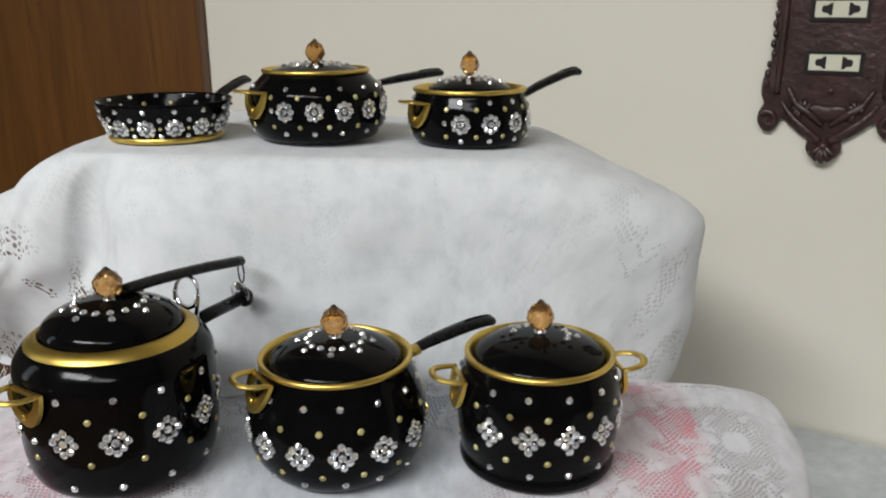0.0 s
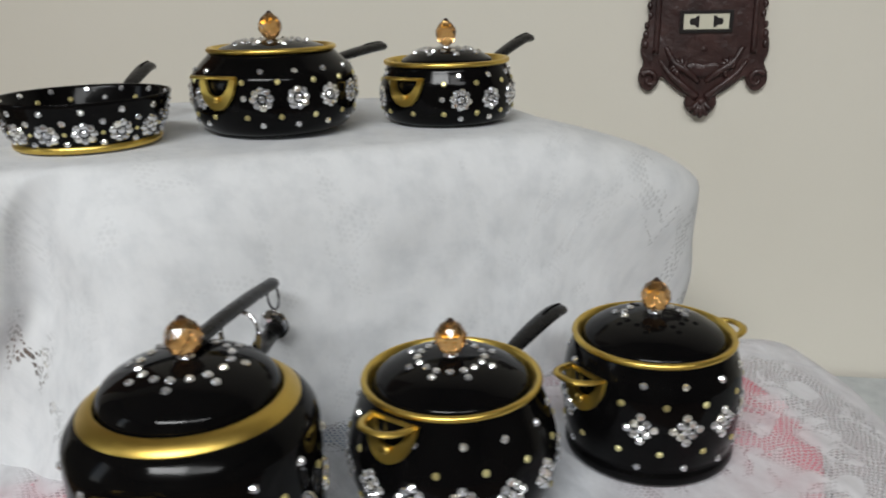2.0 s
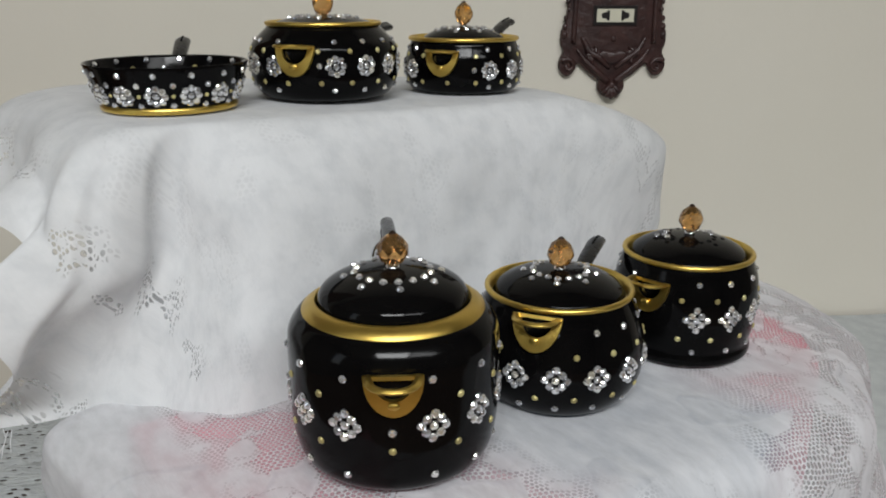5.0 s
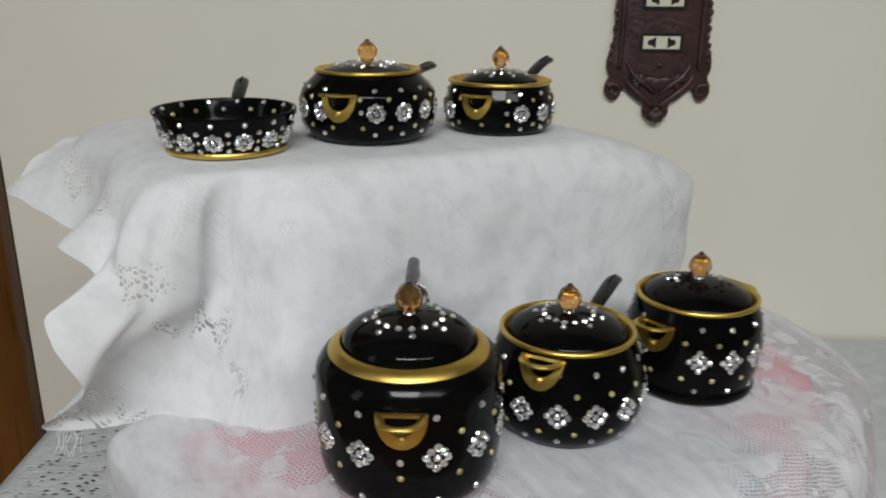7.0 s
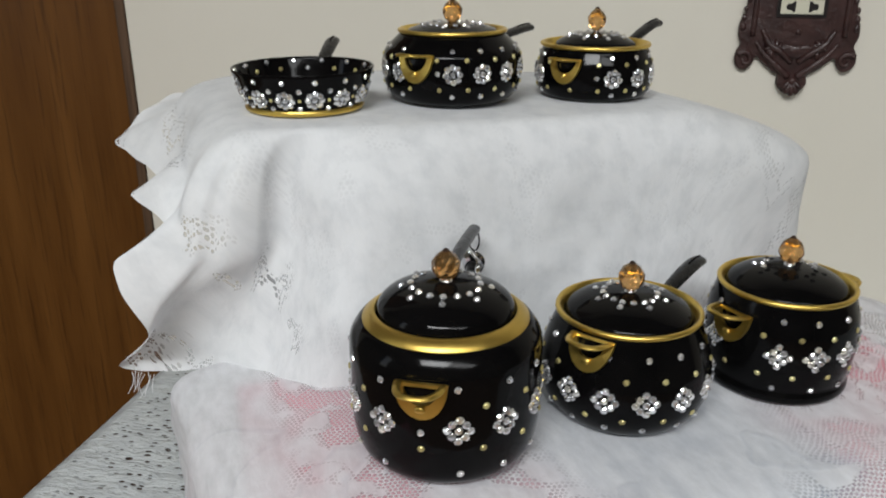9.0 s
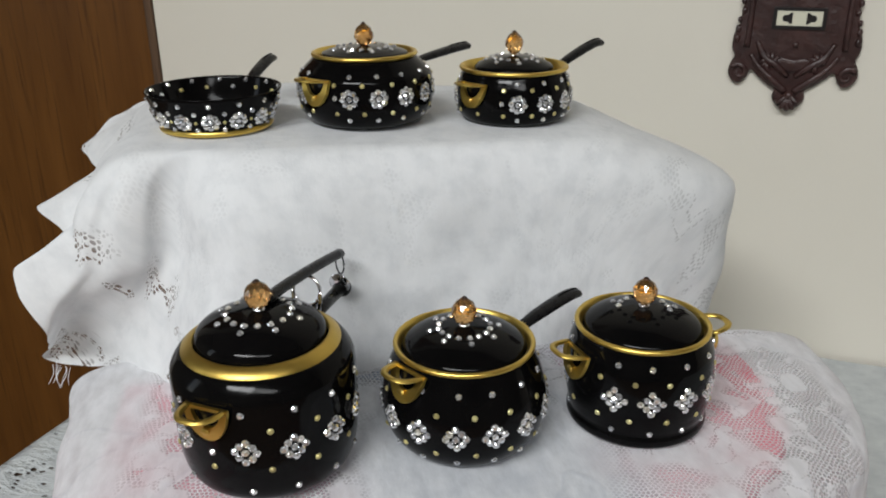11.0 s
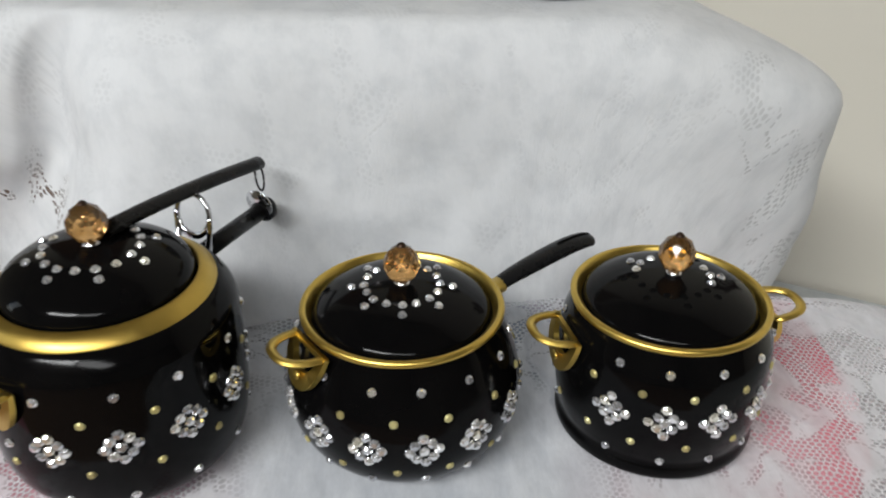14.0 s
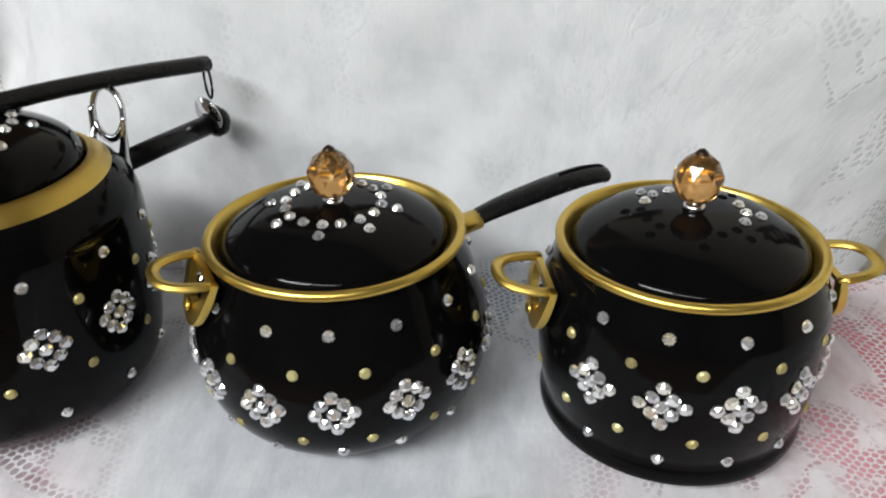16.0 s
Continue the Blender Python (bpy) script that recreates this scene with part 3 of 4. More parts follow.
def pot(name, label, at, profile, rim_r, rim_z, lid_r, lid_top, knob_z, knob_r, belt, group, knob_tall=1.05, keep=None, lid_phase=0.0, lid_ring=(0.0135, 0.0178)):
    e = thing(name, label, "pot", Matrix.Translation(at), group)
    line = smooth_line(profile)
    body = part("body", lathe([(0, line[0][1])] + line + [(line[-1][0] - 0.0012, line[-1][1]), (line[-1][0] - 0.0016, line[-1][1] - 0.012)], 96), ENAMEL, e, "black enamelled body")
    prof = Profile(line)
    t = 0.0014
    rim = [(rim_r - 0.0034, rim_z - 0.006), (rim_r - 0.0026, rim_z - 0.001)] + [(rim_r + t * math.cos(radians(a)), rim_z + t * math.sin(radians(a))) for a in range(170, -120, -24)]
    part("rim", lathe(rim, 96), GOLD, body, "gold rolled rim")
    top = lid_top - rim_z
    lid_line = smooth_line([(lid_r, rim_z - 0.0025), (lid_r * 0.985, rim_z + 0.0004), (lid_r * 0.88, rim_z + top * 0.34), (lid_r * 0.66, rim_z + top * 0.70), (lid_r * 0.36, rim_z + top * 0.93), (0.0, lid_top)], 5)
    lid = part("lid", lathe([(lid_r + 0.0022, rim_z - 0.0034), (lid_r + 0.0022, rim_z - 0.0028)] + lid_line, 96), ENAMEL, e, "domed black enamelled lid")
    lprof = Profile(lid_line)
    lid_stones(lid, lprof, lid_phase, *lid_ring, keep)
    bead(lid, knob_z, knob_r, knob_tall)
    stud_wall(body, prof, *belt)
    return e, body, lid, prof


# ---- the room ----
def structure(name, bm, material, smooth=False, m=ROOM):
    ob = mesh_object(name, bm, material, smooth)
    ob.matrix_world = m
    return tagged(ob, kind="structure")


S0, S1, D1, H = -2.3, 2.6, -4.0, 2.6
DOOR_L, DOOR_R, DOOR_H = -1.435, -0.730, 2.08


def joined(*boxes):
    bm = bmesh.new()
    for b in boxes:
        t = box_bm(*b)
        me = bpy.data.meshes.new("tmp")
        t.to_mesh(me)
        t.free()
        bm.from_mesh(me)
        bpy.data.meshes.remove(me)
    return bm


structure("wall_north", joined((DOOR_R, S1, 0, 0.12, 0, H), (S0, DOOR_L, 0, 0.12, 0, H), (DOOR_L, DOOR_R, 0, 0.12, DOOR_H, H)), WALLPAINT)
structure("wall_east", box_bm(S1, S1 + 0.12, D1, 0.12, 0, H), DIMWALL)
structure("wall_west", joined((S0 - 0.12, S0, -1.5, 0.12, 0, H), (S0 - 0.12, S0, D1, -2.0, 0, H), (S0 - 0.12, S0, -2.0, -1.5, 0, 0.9), (S0 - 0.12, S0, -2.0, -1.5, 2.2, H)), DIMWALL)
structure("wall_south", box_bm(S0, S1, D1 - 0.12, D1, 0, H), DIMWALL)
structure("floor", box_bm(S0 - 0.12, S1 + 0.12, D1 - 0.12, 0.12, -0.1, 0), FLOORMAT)
structure("ceiling", box_bm(S0 - 0.12, S1 + 0.12, D1 - 0.12, 0.12, H, H + 0.1), DIMOVERHEAD)

door = thing("door", "closed brown wood-veneer door in its dark frame", "door", ROOM)
tagged(door, kind="structure")
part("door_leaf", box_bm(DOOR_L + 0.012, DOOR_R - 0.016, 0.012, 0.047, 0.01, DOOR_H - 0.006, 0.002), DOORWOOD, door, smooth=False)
part("door_jamb", box_bm(DOOR_R - 0.0125, DOOR_R - 0.001, -0.004, 0.11, 0, DOOR_H, 0.002), TABLEWOOD, door, smooth=False)
part("door_jamb", box_bm(DOOR_L + 0.001, DOOR_L + 0.010, -0.004, 0.11, 0, DOOR_H, 0.002), TABLEWOOD, door, smooth=False)


# housings are added, unseen, above the inferred lamps
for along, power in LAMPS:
    fixture = thing("ceiling_light", "unseen ceiling light housing, added above the lamp", "ceiling light", ROOM @ pose(along, -2.30, 2.55))
    part("housing", box_bm(-0.60, 0.60, -0.28, 0.28, 0.0, 0.049, 0.004), DIMOVERHEAD, fixture, smooth=False)


# ---- table with crochet cloth ----
TL, TR, TF, TZ = -0.592, 0.80, -0.70, 0.75
table = thing("side_table", "dark wooden table under a white crochet cloth against the wall", "table", ROOM)
part("tabletop", box_bm(TL + 0.004, TR, TF, -0.004, TZ - 0.030, TZ - 0.001, 0.003), TABLEWOOD, table, smooth=False)
for x in (TL + 0.05, TR - 0.05):
    for y in (TF + 0.05, -0.06):
        part("leg", box_bm(x - 0.025, x + 0.025, y - 0.025, y + 0.025, 0, TZ - 0.031, 0.004), TABLEWOOD, table, smooth=False)


def crochet_cloth():
    """A sheet over the table that hangs a little over its left end, with a scalloped hem."""
    nx, ny = 150, 70
    bm = bmesh.new()
    uv = bm.loops.layers.uv.new("UVMap")
    grid, place = [], {}
    for i in range(nx + 1):
        row = []
        for j in range(ny + 1):
            s = TL - 0.07 + (TR - TL + 0.07) * i / nx
            y = TF + (-0.006 - TF) * j / ny
            over = TL - s
            z = TZ + 0.0025 + 0.0012 * noise.noise(Vector((s * 14, y * 14, 0)))
            x = s
            if over > 0:
                k = over / 0.07
                z -= 0.002 + over * (0.93 if k > 0.15 else 0.6) + 0.005 * k * abs(math.sin(y * 70))
                x = TL - 0.004 - 0.004 * k * math.sin(y * 30)
            v = bm.verts.new((x, y, z))
            place[v] = (s, y)
            row.append(v)
        grid.append(row)
    for i in range(nx):
        for j in range(ny):
            f = bm.faces.new((grid[i][j], grid[i + 1][j], grid[i + 1][j + 1], grid[i][j + 1]))
            for l in f.loops:
                l[uv].uv = place[l.vert]
    ob = mesh_object("tablecloth", bm, CROCHET)
    ob.matrix_world = ROOM
    return tagged(ob, "white crochet tablecloth with open stitches on the table", "tablecloth")


crochet_cloth()


# ---- the two display steps under lace cloths ----
step_low = thing("display_box", "pink and red box under a lace cloth, as a low step", "box", Matrix.Identity(4))
LOW_OUTLINE = [(-0.243, 0.300), (0.062, 0.300), (0.100, 0.322), (0.128, 0.352), (0.142, 0.392), (0.142, 0.466), (-0.243, 0.466)]
part("box_body", prism(LOW_OUTLINE, TZ + 0.004, 0.9275, 0.003), CARD, step_low, smooth=False)
step_high = thing("display_box", "pale box under a lace cloth, as a high step", "box", Matrix.Identity(4))
part("box_body", box_bm(-0.212, 0.068, 0.497, 0.698, TZ + 0.004, 1.0555, 0.004), GREYCARD, step_high, smooth=False)


def draped(name, label, stations, centre, top, material, ripple, n=26, rings=10, fall=26):
    """A cloth over a box. Each station round the edge: the box's edge (x, y), the shoulder and the hem (x, y, z)."""
    k = len(stations)

    def loop(i):
        pts = [Vector(s[i]).to_3d() for s in stations]
        pts = [pts[-1]] + pts + pts[:2]
        out = []
        for q in range(1, k + 1):
            a, b, c, d = pts[q - 1:q + 3]
            for j in range(n):
                t = j / n
                out.append(0.5 * (2 * b + (c - a) * t + (2 * a - 5 * b + 4 * c - d) * t * t + (3 * b - a - 3 * c + d) * t ** 3))
        return out
    edge, shoulder, hem = loop(0), loop(1), loop(2)
    m = len(edge)
    c = Vector((*centre, 0))
    bm = bmesh.new()
    uv = bm.loops.layers.uv.new("UVMap")
    rows, place = [], {}
    first = bm.verts.new((c.x, c.y, top(c.x, c.y)))
    place[first] = (c.x, c.y)
    for r in range(1, rings + 1):
        row = []
        for e in edge:
            q = c.lerp(e, r / rings)
            v = bm.verts.new((q.x, q.y, top(q.x, q.y)))
            place[v] = (q.x, q.y)
            row.append(v)
        rows.append(row)
    lines = []
    for e, s, h in zip(edge, shoulder, hem):
        p0 = Vector((e.x, e.y, top(e.x, e.y)))
        p1 = Vector((s.x, s.y, p0.z - (p0.z - s.z) * (0.12 + 0.42 * min(1.0, (s - e).to_2d().length / 0.09)))).lerp(p0, 0.15)
        out = (s - e).to_2d()
        out = out.normalized() if out.length > 1e-5 else Vector((0, -1))
        p3 = s.lerp(h, 0.45) + Vector((s.x - e.x, s.y - e.y, 0)) * 0.06
        line = []
        for i in range(1, fall + 1):
            t = i / fall
            if t < 0.45:
                u = t / 0.45
                q = p0 * (1 - u) ** 2 + p1 * (2 * u * (1 - u)) + s * u * u
            else:
                u = (t - 0.45) / 0.55
                q = s * (1 - u) ** 2 + p3 * (2 * u * (1 - u)) + h * u * u
            line.append(q)
        lines.append((p0, out, line))
    for i in range(fall):
        row = []
        for p0, out, line in lines:
            q = line[i]
            amp = ripple * (i + 1) / fall
            w = noise.noise(q * 22) * amp + noise.noise(q * 60) * amp * 0.35
            v = bm.verts.new((q.x + out.x * w, q.y + out.y * w, q.z))
            length = sum((b - a).length for a, b in zip([p0] + line[:i], line[:i + 1]))
            place[v] = (p0.x + out.x * length, p0.y + out.y * length)
            row.append(v)
        rows.append(row)
    for j in range(m):
        bm.faces.new((first, rows[0][j], rows[0][(j + 1) % m]))
    for a, b in zip(rows, rows[1:]):
        for j in range(m):
            i = (j + 1) % m
            bm.faces.new((a[j], b[j], b[i], a[i]))
    for f in bm.faces:
        for l in f.loops:
            l[uv].uv = place[l.vert]
    bmesh.ops.recalc_face_normals(bm, faces=bm.faces[:])
    return tagged(mesh_object(name, bm, material), label, "cloth")


def low_top(x, y):
    swell = min(1.0, max(0.0, (0.085 - math.hypot(x + 0.151, y - 0.367)) / 0.040))
    return 0.9305 + 0.0012 * noise.noise(Vector((x * 16, y * 16, 3))) + 0.0006 * noise.noise(Vector((x * 50, y * 50, 1))) + 0.004 * swell * swell * (3 - 2 * swell)


def high_top(x, y):
    lift = min(1, max(0, (-0.03 - x) / 0.13)) * 0.0040
    back = min(1, max(0, (0.07 - x) / 0.06))
    return 1.0582 + lift * 0.9 + 0.0018 * back + 0.0007 * noise.noise(Vector((x * 14, y * 14, 0)))


LOW = [
    ((-0.232, 0.470), (-0.258, 0.498, 0.926), (-0.262, 0.505, 0.915)),
    ((-0.248, 0.430), (-0.272, 0.440, 0.918), (-0.278, 0.442, 0.790)),
    ((-0.244, 0.370), (-0.266, 0.380, 0.914), (-0.272, 0.375, 0.770)),
    ((-0.225, 0.310), (-0.242, 0.302, 0.908), (-0.250, 0.280, 0.768)),
    ((-0.150, 0.295), (-0.150, 0.272, 0.905), (-0.155, 0.262, 0.768)),
    ((-0.050, 0.292), (-0.050, 0.268, 0.905), (-0.050, 0.250, 0.768)),
    ((0.052, 0.292), (0.056, 0.268, 0.908), (0.062, 0.254, 0.768)),
    ((0.098, 0.312), (0.112, 0.298, 0.912), (0.132, 0.276, 0.768)),
    ((0.130, 0.344), (0.160, 0.330, 0.917), (0.172, 0.316, 0.768)),
    ((0.148, 0.384), (0.187, 0.378, 0.921), (0.194, 0.372, 0.768)),
    ((0.154, 0.416), (0.194, 0.420, 0.924), (0.186, 0.416, 0.768)),
    ((0.150, 0.446), (0.187, 0.458, 0.926), (0.174, 0.455, 0.768)),
    ((0.126, 0.460), (0.136, 0.470, 0.926), (0.130, 0.466, 0.850)),
    ((0.060, 0.468), (0.060, 0.480, 0.927), (0.060, 0.484, 0.890)),
    ((-0.080, 0.474), (-0.080, 0.488, 0.927), (-0.080, 0.492, 0.890)),
]
HIGH = [
    ((-0.185, 0.704), (-0.215, 0.730, 1.046), (-0.232, 0.736, 1.040)),
    ((-0.212, 0.700), (-0.250, 0.722, 1.047), (-0.274, 0.716, 1.042)),
    ((-0.219, 0.672), (-0.260, 0.692, 1.044), (-0.293, 0.696, 1.0260)),
    ((-0.222, 0.662), (-0.262, 0.682, 1.042), (-0.301, 0.689, 1.0205)),
    ((-0.223, 0.652), (-0.260, 0.668, 1.041), (-0.292, 0.668, 1.0170)),
    ((-0.226, 0.612), (-0.250, 0.614, 1.042), (-0.262, 0.606, 1.002)),
    ((-0.227, 0.580), (-0.254, 0.570, 1.042), (-0.273, 0.556, 1.0160)),
    ((-0.228, 0.548), (-0.257, 0.536, 1.041), (-0.284, 0.508, 1.0310)),
    ((-0.228, 0.518), (-0.255, 0.504, 1.032), (-0.268, 0.497, 1.010)),
    ((-0.226, 0.503), (-0.262, 0.486, 1.020), (-0.298, 0.483, 1.001)),
    ((-0.222, 0.497), (-0.258, 0.474, 1.004), (-0.287, 0.474, 0.964)),
    ((-0.218, 0.495), (-0.250, 0.473, 1.001), (-0.294, 0.496, 0.9420)),
    ((-0.214, 0.493), (-0.240, 0.470, 0.998), (-0.305, 0.528, 0.9180)),
    ((-0.206, 0.492), (-0.226, 0.474, 1.000), (-0.276, 0.512, 0.9180)),
    ((-0.190, 0.490), (-0.207, 0.486, 1.004), (-0.226, 0.474, 0.928)),
    ((-0.150, 0.488), (-0.166, 0.453, 1.012), (-0.184, 0.438, 0.9285)),
    ((-0.070, 0.490), (-0.070, 0.467, 1.016), (-0.070, 0.456, 0.9285)),
    ((0.010, 0.494), (0.010, 0.472, 1.016), (0.010, 0.462, 0.9285)),
    ((0.058, 0.502), (0.095, 0.474, 1.022), (0.080, 0.468, 0.9285)),
    ((0.072, 0.522), (0.156, 0.494, 1.018), (0.136, 0.486, 0.912)),
    ((0.074, 0.570), (0.166, 0.545, 1.014), (0.152, 0.538, 0.890)),
    ((0.066, 0.650), (0.130, 0.665, 0.990), (0.130, 0.670, 0.880)),
    ((-0.080, 0.700), (-0.080, 0.722, 1.036), (-0.080, 0.726, 0.950)),
]
draped("lace_cloth", "white lace cloth with net figures over a pink box", LOW, (-0.05, 0.375), low_top, CLOTH_LOW, 0.010)
draped("lace_cloth", "white cotton lace cloth draped over the high box, ruffled hem", HIGH, (-0.08, 0.585), high_top, CLOTH_UP, 0.0065)


# ---- the pots ----
SET = "set of decorated toy pots"


def belt(start, count, step, zf, zt, zm, zl, zb, style, skip=()):
    return ([start + step * k for k in range(count)], zf, zt, zm, zl, zb, style, step, skip)


LOWZ, HIGHZ = 0.932, 1.061
# casserole with two loops
e, body, lid, prof = pot("casserole", "small black enamel casserole with two gold loops, rhinestone flowers", (0.048, 0.379, LOWZ),
    [(0.0350, 0.0), (0.0376, 0.0012), (0.0381, 0.0042), (0.0372, 0.0075), (0.0378, 0.0110), (0.0391, 0.0190), (0.0396, 0.0310), (0.0387, 0.0430), (0.0362, 0.0508), (0.0346, 0.0545)],
    0.0348, 0.0556, 0.0314, 0.0648, 0.0735, 0.0067, belt(230, 13, 27.7, 0.0285, 0.0475, 0.0390, 0.0170, 0.0095, "diamond", ((192, 12), (14, 12))), SET,
    keep=((335, 360), (0, 25), (100, 160)))
loop_handle(body, prof, 192, 0.0470)
loop_handle(body, prof, 8, 0.0470)
# round-bellied saucepan
e, body, lid, prof = pot("saucepan", "round-bellied small black saucepan with gold loop, lid and black handle", (-0.050, 0.377, LOWZ),
    [(0.0280, 0.0), (0.0340, 0.0012), (0.0390, 0.0065), (0.0424, 0.0140), (0.0437, 0.0230), (0.0428, 0.0325), (0.0396, 0.0430), (0.0364, 0.0505), (0.0353, 0.0538)],
    0.0356, 0.0548, 0.0318, 0.0640, 0.0718, 0.0067, belt(254, 14, 25.7, 0.0240, 0.0450, 0.0350, 0.0135, 0.0080, "square", ((214, 10),)), SET, lid_phase=270)
loop_handle(body, prof, 214, 0.0522)
long_handle(body, 33.5, 0.0366, 0.0465, 0.058, 0.0045)
# low wide saucepan
e, body, lid, prof = pot("saucepan", "wide low black saucepan with narrow gold neck on the high step", (-0.082, 0.564, HIGHZ + 0.0024),
    [(0.0345, 0.0), (0.0390, 0.0020), (0.0430, 0.0075), (0.0450, 0.0140), (0.0452, 0.0250), (0.0440, 0.0315), (0.0396, 0.0365), (0.0350, 0.0410), (0.0338, 0.0424)],
    0.0341, 0.0436, 0.0290, 0.0484, 0.0550, 0.0066, belt(252, 15, 24, 0.0210, 0.0345, 0.0295, 0.0115, 0.0072, "round", ((223, 12),)), SET, lid_phase=280, lid_ring=(0.0155, 0.0205))
shared("rhinestone", SINGLE, body, wobble(prof.seat(240, prof.at_height(0.0215))))
loop_handle(body, prof, 223, 0.0320)
long_handle(body, 37, 0.0405, 0.0320, 0.0635, 0.0045, False)
# shallow saucepan
e, body, lid, prof = pot("saucepan", "shallow black saucepan with broad gold rim on the high step", (0.019, 0.558, HIGHZ + 0.0002),
    [(0.0318, 0.0), (0.0358, 0.0018), (0.0387, 0.0070), (0.0396, 0.0135), (0.0392, 0.0215), (0.0370, 0.0280), (0.0356, 0.0315), (0.0356, 0.0332)],
    0.0359, 0.0342, 0.0272, 0.0418, 0.0496, 0.0063, belt(260.5, 13, 27.7, 0.0155, 0.0285, 0.0245, 0.0078, 0.0050, "round", ((215, 20),)), SET, knob_tall=1.12, lid_phase=265, lid_ring=(0.0145, 0.0195))
shared("rhinestone", SINGLE, body, wobble(prof.seat(245, prof.at_height(0.0160))))
loop_handle(body, prof, 215, 0.0272, 0.95)
long_handle(body, 32, 0.0374, 0.0270, 0.0565, 0.013, False)


# frying pan
def frying_pan():
    e = thing("frying_pan", "small black frying pan with rhinestone flowers and gold foot ring", "pan", Matrix.Translation((-0.181, 0.556, HIGHZ + 0.0034)), SET)
    outer = smooth_line([(0.0352, 0.0030), (0.0368, 0.0060), (0.0392, 0.0120), (0.0415, 0.0190), (0.0434, 0.0245)], 4)
    inner = [(r - 0.0011, z + 0.0003) for r, z in outer[::-1] if z > 0.004]
    body = part("body", lathe([(0, 0.0006), (0.034, 0.0006)] + outer + [(0.0430, 0.0250)] + inner + [(0.0340, 0.0045), (0, 0.0040)], 96), ENAMEL, e, "flared black enamelled body")
    part("foot_ring", lathe([(0.0345, 0.0), (0.0358, 0.0002), (0.0365, 0.0014), (0.0362, 0.0032), (0.0354, 0.0036), (0.0345, 0.0030), (0.0345, 0.0)], 96), GOLD, e, "gold foot ring")
    prof = Profile(outer)
    for k in range(14):
        a = 270 + 25.7 * k
        flower(body, prof, a, 0.0100, "round", 0.0042)
        shared("rhinestone", SINGLE, body, wobble(prof.seat(a + 12.8, prof.at_height(0.0155))))
        shared("rhinestone", SINGLE, body, wobble(prof.seat(a + 12.8, prof.at_height(0.0050))))
        shared("gold_stud", STUD, body, wobble(prof.seat(a + 12.8, prof.at_height(0.0100)), 3) @ Matrix.Diagonal((0.7, 0.7, 1, 1)))
        for z, mesh, name in ((0.0225, SINGLE, "rhinestone"), (0.0178, STUD if k % 3 else SINGLE, "gold_stud" if k % 3 else "rhinestone")):
            r, zz, nn = prof.at_height(z)
            off = 12.8 if z < 0.02 else 0
            m = prof.seat(a + off, (r - 0.0013, zz, (-nn[0], -nn[1])))
            shared(name, mesh, body, m)
            if z > 0.02:
                shared("rhinestone", SINGLE, body, wobble(prof.seat(a, prof.at_height(0.0205))))
    long_handle(body, 66.8, 0.0420, 0.0180, 0.0495, 0.011, False)


frying_pan()


